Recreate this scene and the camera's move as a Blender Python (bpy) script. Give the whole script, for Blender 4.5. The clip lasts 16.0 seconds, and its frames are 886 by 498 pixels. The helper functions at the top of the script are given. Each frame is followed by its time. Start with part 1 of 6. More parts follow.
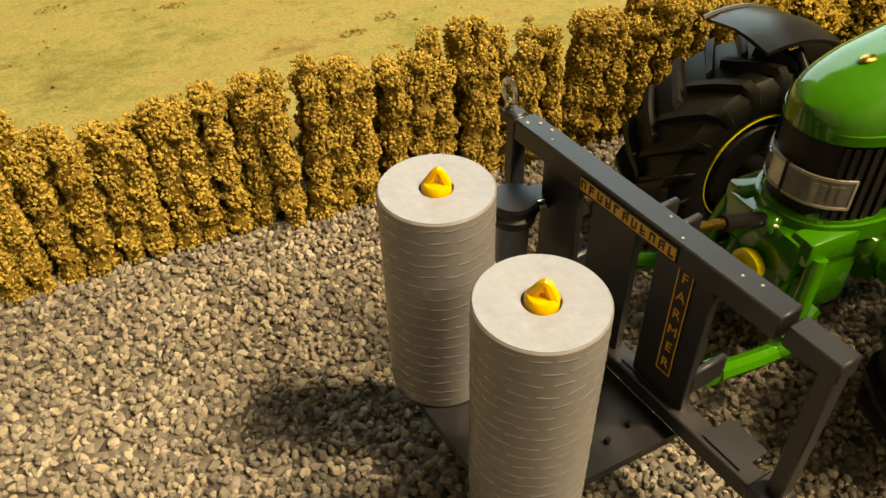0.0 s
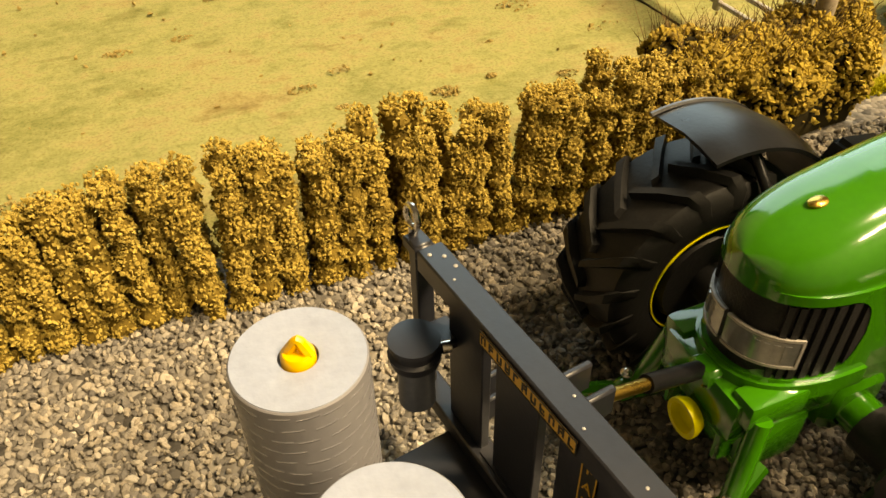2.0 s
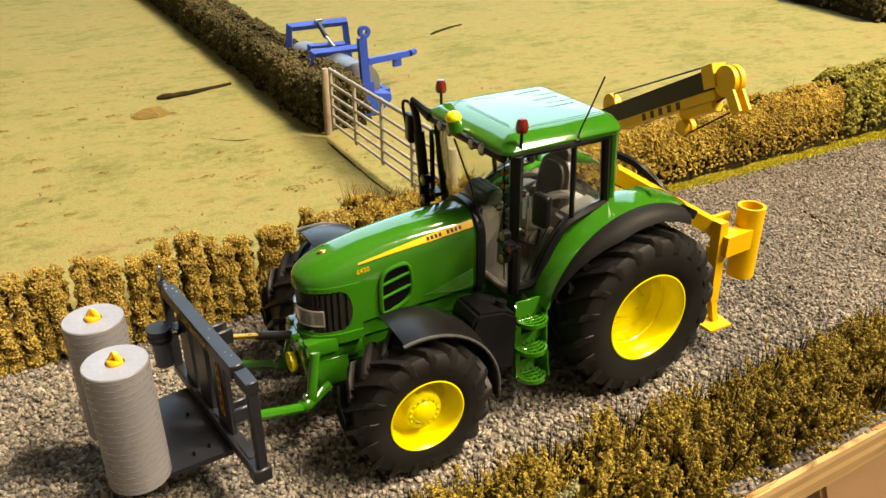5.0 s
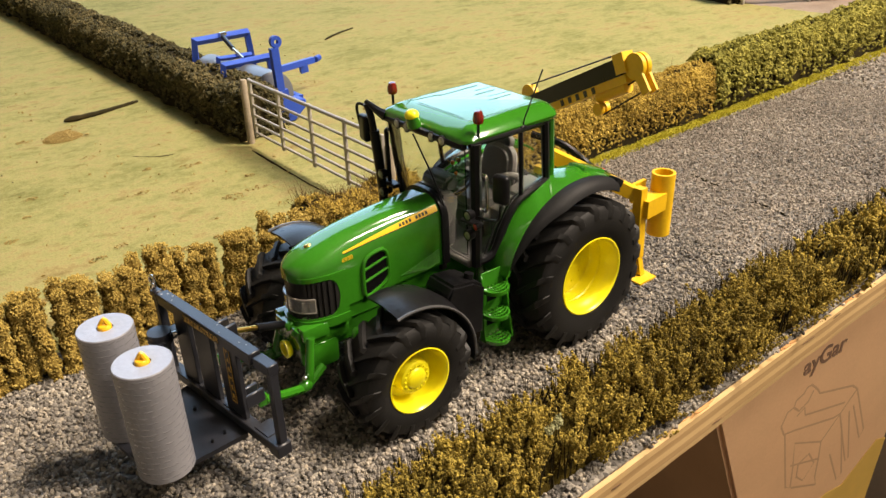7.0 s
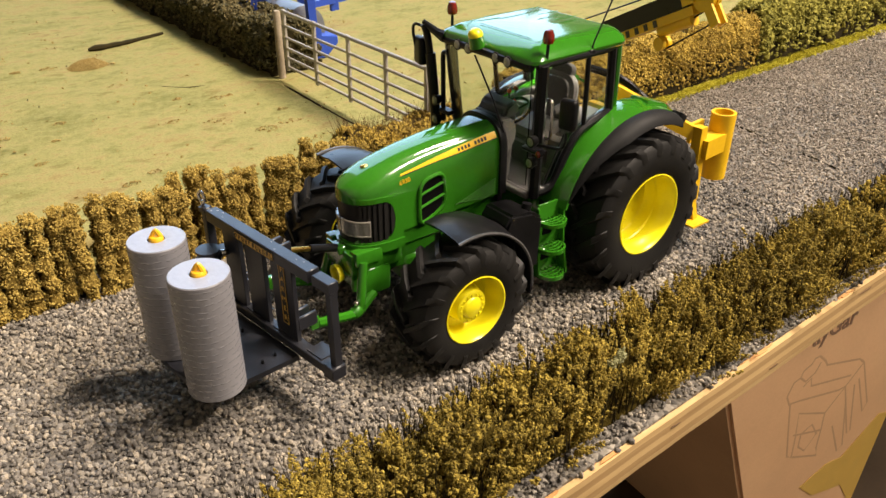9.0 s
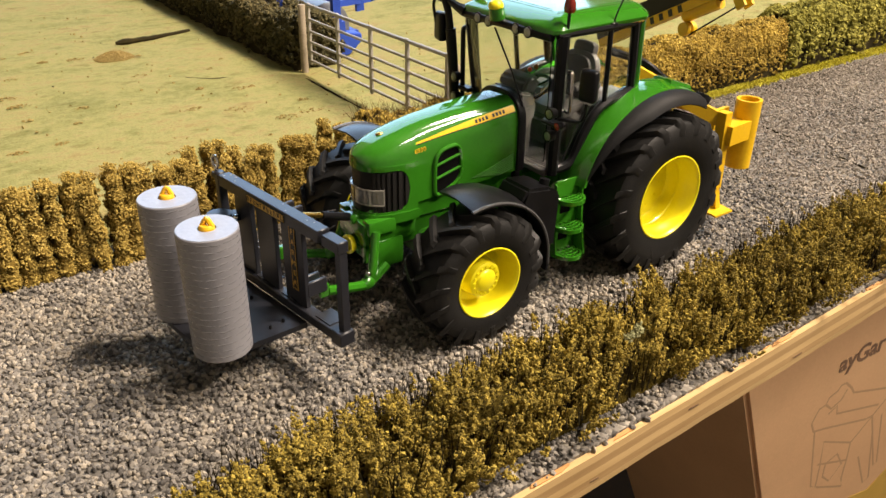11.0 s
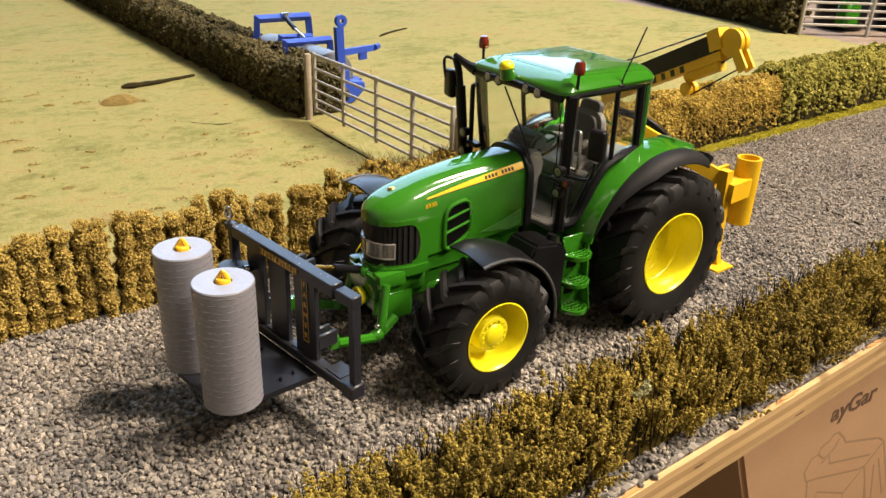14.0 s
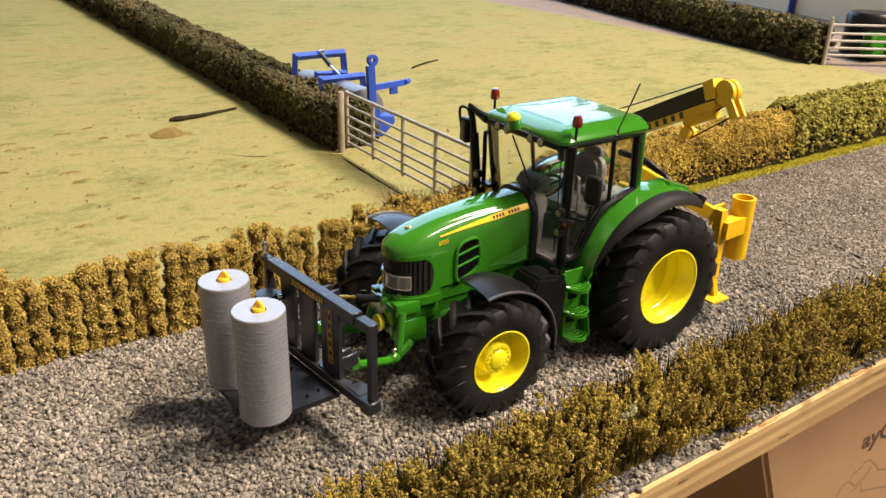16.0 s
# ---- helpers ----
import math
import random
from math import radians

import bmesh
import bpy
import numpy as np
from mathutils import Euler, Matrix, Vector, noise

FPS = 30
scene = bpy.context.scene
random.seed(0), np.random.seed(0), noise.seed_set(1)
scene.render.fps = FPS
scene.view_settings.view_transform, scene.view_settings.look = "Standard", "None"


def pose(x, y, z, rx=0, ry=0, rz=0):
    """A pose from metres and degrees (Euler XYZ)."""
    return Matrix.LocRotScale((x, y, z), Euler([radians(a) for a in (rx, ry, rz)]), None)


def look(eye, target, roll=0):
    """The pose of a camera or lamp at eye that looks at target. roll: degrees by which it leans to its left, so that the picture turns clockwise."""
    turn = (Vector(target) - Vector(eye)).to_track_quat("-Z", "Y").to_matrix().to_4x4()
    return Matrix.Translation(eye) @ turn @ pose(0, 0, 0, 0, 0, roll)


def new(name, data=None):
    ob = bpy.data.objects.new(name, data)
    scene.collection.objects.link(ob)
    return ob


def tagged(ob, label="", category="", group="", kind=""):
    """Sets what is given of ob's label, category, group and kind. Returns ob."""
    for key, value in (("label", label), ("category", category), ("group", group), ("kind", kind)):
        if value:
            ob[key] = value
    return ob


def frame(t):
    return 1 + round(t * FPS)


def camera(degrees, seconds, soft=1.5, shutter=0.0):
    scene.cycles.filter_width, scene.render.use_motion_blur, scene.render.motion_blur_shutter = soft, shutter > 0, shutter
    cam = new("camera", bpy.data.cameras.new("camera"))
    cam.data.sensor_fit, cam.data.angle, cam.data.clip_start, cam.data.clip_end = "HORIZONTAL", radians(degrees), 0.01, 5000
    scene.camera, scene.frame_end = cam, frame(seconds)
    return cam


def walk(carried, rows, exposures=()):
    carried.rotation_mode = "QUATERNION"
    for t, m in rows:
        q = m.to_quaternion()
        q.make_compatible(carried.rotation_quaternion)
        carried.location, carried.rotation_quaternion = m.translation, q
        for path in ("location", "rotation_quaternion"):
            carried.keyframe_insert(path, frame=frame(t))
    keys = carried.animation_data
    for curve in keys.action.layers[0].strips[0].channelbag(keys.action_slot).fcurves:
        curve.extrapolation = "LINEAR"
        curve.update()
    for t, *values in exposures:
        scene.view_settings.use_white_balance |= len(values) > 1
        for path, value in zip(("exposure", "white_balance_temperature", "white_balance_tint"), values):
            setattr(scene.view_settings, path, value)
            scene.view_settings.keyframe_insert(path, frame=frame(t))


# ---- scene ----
# All model sizes below are in full-size metres; the place is a 1:32 farm model, so K brings them to true size.
K = 1 / 32
cam = camera(59.2, 16.0, soft=1.5)
PATH = [
    (0, (-3.501, -2.192, 3.605), (-2.911, -0.8, 2.296), -1.4),
    (0.5, (-3.268, -1.815, 3.35), (-2.679, -0.444, 2.019), -2.2),
    (1, (-3.141, -1.423, 3.288), (-2.504, -0.115, 1.916), 0.1),
    (1.5, (-2.834, -1.519, 3.318), (-2.207, -0.208, 1.943), -0.4),
    (2, (-2.68, -1.665, 3.761), (-2.119, -0.26, 2.453), -1.3),
    (2.5, (-1.745, -3.689, 4.532), (-1.308, -2.102, 3.395), -2.1),
    (3, (-1.402, -3.92, 4.552), (-0.963, -2.316, 3.441), -2.1),
    (3.5, (-1.641, -4.533, 4.888), (-1.115, -2.941, 3.798), -1.3),
    (4, (-1.826, -5.855, 4.709), (-1.202, -4.237, 3.713), 0.4),
    (4.2, (-1.824, -6.201, 5.097), (-1.172, -4.563, 4.153), 0.1),
    (6.3, (-4.088, -6.277, 5.366), (-2.971, -4.887, 4.46), -0.7),
    (6.5, (-4.03, -6.439, 5.445), (-2.926, -5.043, 4.534), -1.4),
    (7, (-3.762, -6.513, 5.499), (-2.668, -5.109, 4.586), -1.7),
    (7.5, (-3.958, -6.419, 5.314), (-2.879, -5.011, 4.39), -1.0),
    (8, (-4.281, -6.157, 5.07), (-3.224, -4.757, 4.109), -0.4),
    (8.5, (-4.103, -5.987, 5.12), (-3.049, -4.608, 4.125), -0.3),
    (9, (-4.173, -6.08, 5.021), (-3.109, -4.708, 4.028), 0.4),
    (9.2, (-4.147, -6.011, 4.983), (-3.087, -4.635, 3.992), 0.4),
    (11.3, (-4.188, -6.235, 4.468), (-3.153, -4.803, 3.531), 1.0),
    (11.5, (-4.305, -6.186, 4.519), (-3.262, -4.775, 3.559), 1.4),
    (12, (-4.29, -6.284, 4.541), (-3.263, -4.866, 3.574), 1.2),
    (12.5, (-4.218, -6.256, 4.631), (-3.192, -4.84, 3.661), 0.6),
    (13, (-4.148, -6.173, 4.626), (-3.111, -4.758, 3.664), 0.5),
    (13.5, (-4.309, -6.151, 4.64), (-3.246, -4.716, 3.74), 1.5),
    (14, (-4.348, -6.129, 4.648), (-3.266, -4.675, 3.802), 2.2),
    (14.5, (-4.441, -6.282, 4.492), (-3.373, -4.829, 3.628), 2.3),
    (15, (-4.17, -6.323, 4.549), (-3.106, -4.878, 3.668), 2.0),
    (15.5, (-4.191, -6.594, 4.702), (-3.137, -5.131, 3.838), 2.2),
    (16, (-4.583, -6.893, 5.188), (-3.567, -5.371, 4.382), 1.6),
]
EXPOSURES = [(0.0, -0.28, 10900, 9), (1.0, -0.22, 10800, 9), (1.8, -0.06, 10500, 9), (3.0, -0.18, 10200, 9), (4.2, -0.04, 8900, 11), (6.3, -0.18, 6900, 16), (9.0, -0.15, 6750, 17), (16.0, -0.06, 6700, 18)]
walk(cam, [(t, look(Vector(e) * K, Vector(g) * K, r)) for t, e, g, r in PATH], EXPOSURES)

# ---- world and lamps (true metres: the room round the model) ----
world = bpy.data.worlds.new("room_air")
scene.world = world
world.use_nodes = True
world.node_tree.nodes["Background"].inputs[0].default_value = (1.0, 0.86, 0.68, 1)
world.node_tree.nodes["Background"].inputs[1].default_value = 0.015


def area_lamp(name, at, target, sx, sy, watts, colour, roll=0):
    data = bpy.data.lights.new(name, "AREA")
    data.shape, data.size, data.size_y = "RECTANGLE", sx, sy
    data.energy, data.color = watts, colour
    ob = new(name, data)
    ob.matrix_world = look(at, target, roll)
    return ob


area_lamp("ceiling_lamp", (1.02, -0.55, 2.27), (0.05, 0.0, 0), 0.9, 0.25, 172.0, (1.0, 0.89, 0.72), 90)
area_lamp("ceiling_lamp", (1.15, -1.65, 2.25), (0.0, -0.15, 0), 1.2, 0.16, 122.0, (1.0, 0.90, 0.74))
area_lamp("window_light", (0.945, 1.855, 1.17), (0.1, 0.1, 0.1), 1.76, 1.88, 43.0, (0.44, 0.70, 1.0))

# ---- materials ----
def nodes_of(name):
    m = bpy.data.materials.new(name)
    m.use_nodes = True
    t = m.node_tree
    return m, t, t.nodes["Principled BSDF"]


def ramp(t, fac, stops):
    r = t.nodes.new("ShaderNodeValToRGB")
    while len(r.color_ramp.elements) < len(stops):
        r.color_ramp.elements.new(0.5)
    for el, (p, c) in zip(r.color_ramp.elements, stops):
        el.position, el.color = p, (*c, 1)
    t.links.new(fac, r.inputs[0])
    return r.outputs[0]


def noise_tex(t, scale, detail=4, rough=0.55, coord=None):
    n = t.nodes.new("ShaderNodeTexNoise")
    n.inputs["Scale"].default_value, n.inputs["Detail"].default_value, n.inputs["Roughness"].default_value = scale, detail, rough
    if coord is None:
        coord = t.nodes.new("ShaderNodeTexCoord").outputs["Object"]
    t.links.new(coord, n.inputs["Vector"])
    return n.outputs["Fac"]


def bump(t, bsdf, height, strength, dist):
    b = t.nodes.new("ShaderNodeBump")
    b.inputs["Strength"].default_value, b.inputs["Distance"].default_value = strength, dist
    t.links.new(height, b.inputs["Height"])
    t.links.new(b.outputs[0], bsdf.inputs["Normal"])


def surface(name, c0, c1, rough=0.5, metal=0.0, scale=60.0, fine=900.0, bumps=0.15, dist=0.0002, coat=0.0, spread=0.12, gloss=0.5):
    """Two tones mixed by coarse and fine noise, roughness that varies with it, and fine relief."""
    m, t, b = nodes_of(name)
    coarse, small = noise_tex(t, scale), noise_tex(t, fine, 3)
    mix = t.nodes.new("ShaderNodeMath")
    mix.operation = "MULTIPLY_ADD"
    mix.inputs[1].default_value = 0.4
    t.links.new(small, mix.inputs[0])
    half = t.nodes.new("ShaderNodeMath")
    half.operation = "MULTIPLY"
    half.inputs[1].default_value = 0.6
    t.links.new(coarse, half.inputs[0])
    t.links.new(half.outputs[0], mix.inputs[2])
    t.links.new(ramp(t, mix.outputs[0], [(0.33, c0), (0.67, c1)]), b.inputs["Base Color"])
    r = t.nodes.new("ShaderNodeMapRange")
    r.inputs["To Min"].default_value, r.inputs["To Max"].default_value = max(0.02, rough - spread), min(1, rough + spread)
    t.links.new(coarse, r.inputs["Value"])
    t.links.new(r.outputs[0], b.inputs["Roughness"])
    b.inputs["Metallic"].default_value = metal
    b.inputs["Coat Weight"].default_value = coat
    b.inputs["Specular IOR Level"].default_value = gloss
    b.inputs["Coat Roughness"].default_value = 0.06
    if bumps:
        bump(t, b, small, bumps, dist)
    return m


def flecked(name, stops, rough=0.85, tint_scale=30.0, subsurface=0.0):
    """Each loose piece takes its own tone, with a slow drift over the whole."""
    m, t, b = nodes_of(name)
    geo = t.nodes.new("ShaderNodeNewGeometry")
    slow = noise_tex(t, tint_scale, 3)
    add = t.nodes.new("ShaderNodeMath")
    add.operation = "MULTIPLY_ADD"
    add.inputs[1].default_value = 0.62
    t.links.new(geo.outputs["Random Per Island"], add.inputs[0])
    part_ = t.nodes.new("ShaderNodeMath")
    part_.operation = "MULTIPLY_ADD"
    part_.inputs[1].default_value, part_.inputs[2].default_value = 0.9, -0.26
    t.links.new(slow, part_.inputs[0])
    t.links.new(part_.outputs[0], add.inputs[2])
    t.links.new(ramp(t, add.outputs[0], stops), b.inputs["Base Color"])
    b.inputs["Roughness"].default_value = rough
    b.inputs["Specular IOR Level"].default_value = 0.25
    return m


GREEN = surface("green_paint", (0.022, 0.150, 0.008), (0.028, 0.180, 0.010), 0.12, scale=40, bumps=0.02, coat=0.65, spread=0.06)
YELLOW = surface("yellow_paint", (0.80, 0.70, 0.010), (0.87, 0.77, 0.014), 0.34, scale=50, bumps=0.04, coat=0.3)
WORN_YELLOW = surface("worn_yellow_paint", (0.68, 0.40, 0.008), (0.80, 0.50, 0.012), 0.42, scale=60, bumps=0.12)
RUBBER = surface("tyre_rubber", (0.0070, 0.0068, 0.0066), (0.0145, 0.014, 0.0135), 0.5, scale=80, fine=1500, bumps=0.25, gloss=0.3)
BLACK = surface("black_plastic", (0.0045, 0.0045, 0.005), (0.009, 0.009, 0.010), 0.32, scale=60, bumps=0.1, gloss=0.22)
FENDER = surface("dark_fender_plastic", (0.0050, 0.0050, 0.0056), (0.010, 0.010, 0.011), 0.30, scale=70, bumps=0.15, gloss=0.32)
STEEL_BLACK = surface("satin_black_metal", (0.009, 0.0095, 0.013), (0.015, 0.016, 0.022), 0.40, scale=70, bumps=0.12, gloss=0.6)
DARK = surface("dark_cavity", (0.002, 0.002, 0.002), (0.004, 0.004, 0.004), 0.9, bumps=0.0, gloss=0.05)
CHROME = surface("bright_metal", (0.60, 0.57, 0.52), (0.74, 0.71, 0.66), 0.22, metal=1.0)
BRASS = surface("brass", (0.55, 0.34, 0.07), (0.70, 0.46, 0.12), 0.28, metal=1.0)
ROLL_GREY = surface("grey_printed_plastic", (0.180, 0.178, 0.195), (0.225, 0.223, 0.242), 0.42, scale=50, fine=700, bumps=0.15)
# Blue of the window light on the roll tops is mixed into this grey.
ROLL_TOP = surface("window_tinted_grey_plastic", (0.235, 0.27, 0.35), (0.315, 0.35, 0.445), 0.45, scale=90, fine=600, bumps=0.3, dist=0.0003, gloss=0.4)
ROLL_WIRE = surface("silver_netting", (0.17, 0.168, 0.184), (0.21, 0.208, 0.226), 0.2, spread=0.05, gloss=1.0, coat=0.6)
KNOB = surface("orange_yellow_plastic", (0.74, 0.40, 0.012), (0.82, 0.46, 0.018), 0.38, scale=60, bumps=0.1)
VOID = surface("dark_ply_void", (0.09, 0.05, 0.02), (0.16, 0.09, 0.04), 0.9, scale=120)
BLUE = surface("blue_paint", (0.012, 0.05, 0.36), (0.018, 0.07, 0.45), 0.5, scale=60, bumps=0.08, coat=0.1)
DRUM = surface("grey_drum_steel", (0.10, 0.11, 0.13), (0.17, 0.18, 0.20), 0.4, scale=30, metal=0.3)
GALV = surface("galvanised_grey", (0.30, 0.28, 0.25), (0.44, 0.41, 0.37), 0.5, scale=60, bumps=0.2, metal=0.2)
POST_WOOD = surface("weathered_wood", (0.20, 0.16, 0.11), (0.36, 0.30, 0.22), 0.8, scale=120, bumps=0.4)
SEAT_GREY = surface("seat_plastic", (0.050, 0.047, 0.044), (0.078, 0.074, 0.068), 0.6)
CAB_GREY = surface("cab_floor_grey", (0.085, 0.080, 0.073), (0.125, 0.118, 0.107), 0.6)
CAB_PALE = surface("pale_cab_trim", (0.105, 0.10, 0.092), (0.15, 0.142, 0.13), 0.5)
AMBER = surface("amber_lens", (0.13, 0.007, 0.002), (0.20, 0.012, 0.003), 0.12, bumps=0.0, coat=0.8)
RED = surface("red_lens", (0.45, 0.02, 0.01), (0.6, 0.03, 0.012), 0.15, bumps=0.0, coat=0.6)
LAMP_GREY = surface("smoked_lamp_glass", (0.20, 0.20, 0.19), (0.40, 0.40, 0.38), 0.16, metal=0.55, bumps=0.05, coat=0.8)
LENS = surface("lamp_lens", (0.22, 0.22, 0.20), (0.36, 0.355, 0.32), 0.16, bumps=0.05, coat=0.8)
LAMP_GREEN = surface("tinted_lamp_lens", (0.10, 0.13, 0.075), (0.20, 0.24, 0.15), 0.1, bumps=0.05, coat=0.8)
GRILLE = surface("grille_mesh", (0.010, 0.010, 0.010), (0.022, 0.021, 0.020), 0.4, scale=80, fine=2500, bumps=0.5, gloss=0.2)
TWIG_BROWN = surface("brown_twig", (0.075, 0.048, 0.018), (0.15, 0.10, 0.040), 0.9, scale=120, gloss=0.1)
# Colour of real twigs; on bush hedge cores it stands for shaded gaps.
TWIG_AND_GAP = surface("dark_twig_and_gap_shade", (0.016, 0.013, 0.006), (0.036, 0.028, 0.011), 0.9, scale=120, gloss=0.08)
# Dark olive puts the shade between the sprigs into the core's colour.
OLIVE_GAP_SHADE = surface("gap_shaded_olive_flock", (0.030, 0.022, 0.004), (0.070, 0.050, 0.009), 0.95, scale=300, fine=2200, bumps=0.8, dist=0.0006, gloss=0.05)
CREAM = surface("cream_wall_sheet", (0.80, 0.69, 0.49), (0.86, 0.76, 0.56), 0.6, scale=20)
MUD = surface("brown_yard_mud", (0.16, 0.115, 0.085), (0.26, 0.20, 0.155), 0.9, scale=40, fine=500, bumps=0.6, dist=0.0008)
# Floor brown is darkened to carry the shadow under the layout table.
FLOOR = surface("table_shaded_floor_boards", (0.040, 0.024, 0.011), (0.062, 0.038, 0.018), 0.6, scale=6, fine=90)
PLASTER = surface("room_plaster", (0.22, 0.20, 0.17), (0.27, 0.25, 0.21), 0.85, scale=4, fine=60)
CARD = surface("brown_cardboard", (0.70, 0.43, 0.235), (0.79, 0.50, 0.275), 0.8, scale=9, fine=220, bumps=0.15)
PRINT = surface("brown_print_ink", (0.20, 0.115, 0.075), (0.27, 0.16, 0.10), 0.8, scale=30)
PRINT_PALE = surface("faint_print_ink", (0.50, 0.30, 0.17), (0.56, 0.34, 0.19), 0.8, scale=30)
TAPE = surface("yellow_packing_tape", (0.62, 0.40, 0.08), (0.72, 0.48, 0.12), 0.4, scale=30)
BLACK_INK = surface("black_ink", (0.012, 0.010, 0.006), (0.02, 0.018, 0.01), 0.5, bumps=0)
GOLD_INK = surface("gold_ink", (0.62, 0.34, 0.04), (0.72, 0.42, 0.06), 0.4, bumps=0)
DECAL_YELLOW = surface("yellow_decal", (0.80, 0.50, 0.012), (0.86, 0.56, 0.015), 0.35, bumps=0, coat=0.4)

STONES = flecked("grey_stone_chips", [(0.0, (0.046, 0.043, 0.039)), (0.3, (0.135, 0.124, 0.113)), (0.55, (0.24, 0.218, 0.186)), (0.75, (0.345, 0.300, 0.236)), (0.88, (0.43, 0.395, 0.335)), (1.0, (0.60, 0.54, 0.44))], 0.8, 14)
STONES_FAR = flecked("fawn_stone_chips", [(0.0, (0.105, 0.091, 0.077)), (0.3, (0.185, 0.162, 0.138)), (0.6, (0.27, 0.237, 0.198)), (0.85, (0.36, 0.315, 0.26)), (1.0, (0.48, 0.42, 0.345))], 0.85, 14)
LEAF_FAR = flecked("mustard_hedge_flock", [(0.0, (0.22, 0.145, 0.032)), (0.45, (0.355, 0.252, 0.058)), (0.8, (0.46, 0.338, 0.085)), (1.0, (0.55, 0.41, 0.115))], 0.9, 25)
LEAF_NEAR = flecked("olive_hedge_flock", [(0.0, (0.060, 0.045, 0.010)), (0.35, (0.18, 0.132, 0.024)), (0.7, (0.34, 0.25, 0.042)), (1.0, (0.58, 0.44, 0.095))], 0.9, 28)
LEAF_TAN = flecked("tan_hedge_flock", [(0.0, (0.12, 0.078, 0.018)), (0.45, (0.27, 0.185, 0.034)), (0.8, (0.42, 0.30, 0.055)), (1.0, (0.54, 0.40, 0.09))], 0.9, 16)
LEAF_DARK = flecked("dark_green_hedge_flock", [(0.0, (0.022, 0.022, 0.011)), (0.45, (0.062, 0.056, 0.024)), (0.8, (0.12, 0.098, 0.042)), (1.0, (0.19, 0.15, 0.07))], 0.9, 18)
LEAF_GREEN = flecked("green_hedge_flock", [(0.0, (0.10, 0.096, 0.018)), (0.45, (0.20, 0.186, 0.034)), (0.8, (0.31, 0.28, 0.055)), (1.0, (0.41, 0.365, 0.085))], 0.9, 14)
FOAM = flecked("pale_green_foam", [(0.0, (0.20, 0.20, 0.09)), (1.0, (0.36, 0.35, 0.19))], 0.95, 20)
VERGE = flecked("yellow_green_grass_fibre", [(0.0, (0.24, 0.21, 0.016)), (0.5, (0.42, 0.38, 0.03)), (1.0, (0.54, 0.50, 0.06))], 0.9, 20)
DRY = flecked("dry_straw_fibre", [(0.0, (0.22, 0.155, 0.05)), (0.5, (0.30, 0.22, 0.075)), (1.0, (0.38, 0.295, 0.115))], 0.9, 20)


def glass_material():
    m, t, b = nodes_of("window_glass")
    b.inputs["Base Color"].default_value = (0.93, 0.95, 0.93, 1)
    b.inputs["Transmission Weight"].default_value = 1.0
    b.inputs["Roughness"].default_value = 0.02
    b.inputs["IOR"].default_value = 1.35
    return m


GLASS = glass_material()


def grass_mat_material():
    m, t, b = nodes_of("static_grass_mat")
    co = t.nodes.new("ShaderNodeTexCoord").outputs["Object"]
    mp = t.nodes.new("ShaderNodeMapping")
    mp.inputs["Scale"].default_value = (0.7, 1.35, 1)
    mp.inputs["Rotation"].default_value = (0, 0, radians(-12))
    t.links.new(co, mp.inputs["Vector"])
    big, mid, fine, grit = noise_tex(t, 9.0, 5, 0.65, co), noise_tex(t, 50, 8, 0.72, mp.outputs[0]), noise_tex(t, 260, 4, 0.6, co), noise_tex(t, 1300, 2, 0.5, co)

    def blend(a, b_, w):
        n = t.nodes.new("ShaderNodeMath")
        n.operation = "MULTIPLY_ADD"
        n.inputs[1].default_value = w
        k = t.nodes.new("ShaderNodeMath")
        k.operation = "MULTIPLY"
        k.inputs[1].default_value = 1 - w
        t.links.new(a, n.inputs[0])
        t.links.new(b_, k.inputs[0])
        t.links.new(k.outputs[0], n.inputs[2])
        return n.outputs[0]

    tone = blend(mid, big, 0.62)
    base = ramp(t, blend(fine, tone, 0.22), [(0.405, (0.180, 0.182, 0.064)), (0.455, (0.225, 0.219, 0.083)), (0.500, (0.262, 0.250, 0.098)), (0.537, (0.280, 0.245, 0.102)), (0.578, (0.258, 0.208, 0.086)), (0.63, (0.215, 0.165, 0.068))])
    speck = ramp(t, grit, [(0.30, (0.72, 0.70, 0.62)), (0.5, (1, 1, 1)), (0.7, (1.1, 1.08, 1.05))])
    spots = ramp(t, noise_tex(t, 75, 3, 0.6, mp.outputs[0]), [(0.30, (0.50, 0.46, 0.36)), (0.40, (1, 1, 1))])
    out = base
    for layer, w in ((speck, 0.8), (spots, 0.5)):
        mul = t.nodes.new("ShaderNodeMixRGB")
        mul.blend_type = "MULTIPLY"
        mul.inputs[0].default_value = w
        t.links.new(out, mul.inputs[1])
        t.links.new(layer, mul.inputs[2])
        out = mul.outputs[0]
    t.links.new(out, b.inputs["Base Color"])
    b.inputs["Roughness"].default_value = 0.95
    b.inputs["Specular IOR Level"].default_value = 0.08
    bump(t, b, blend(fine, mid, 0.35), 0.7, 0.0016)
    return m


GRASS = grass_mat_material()


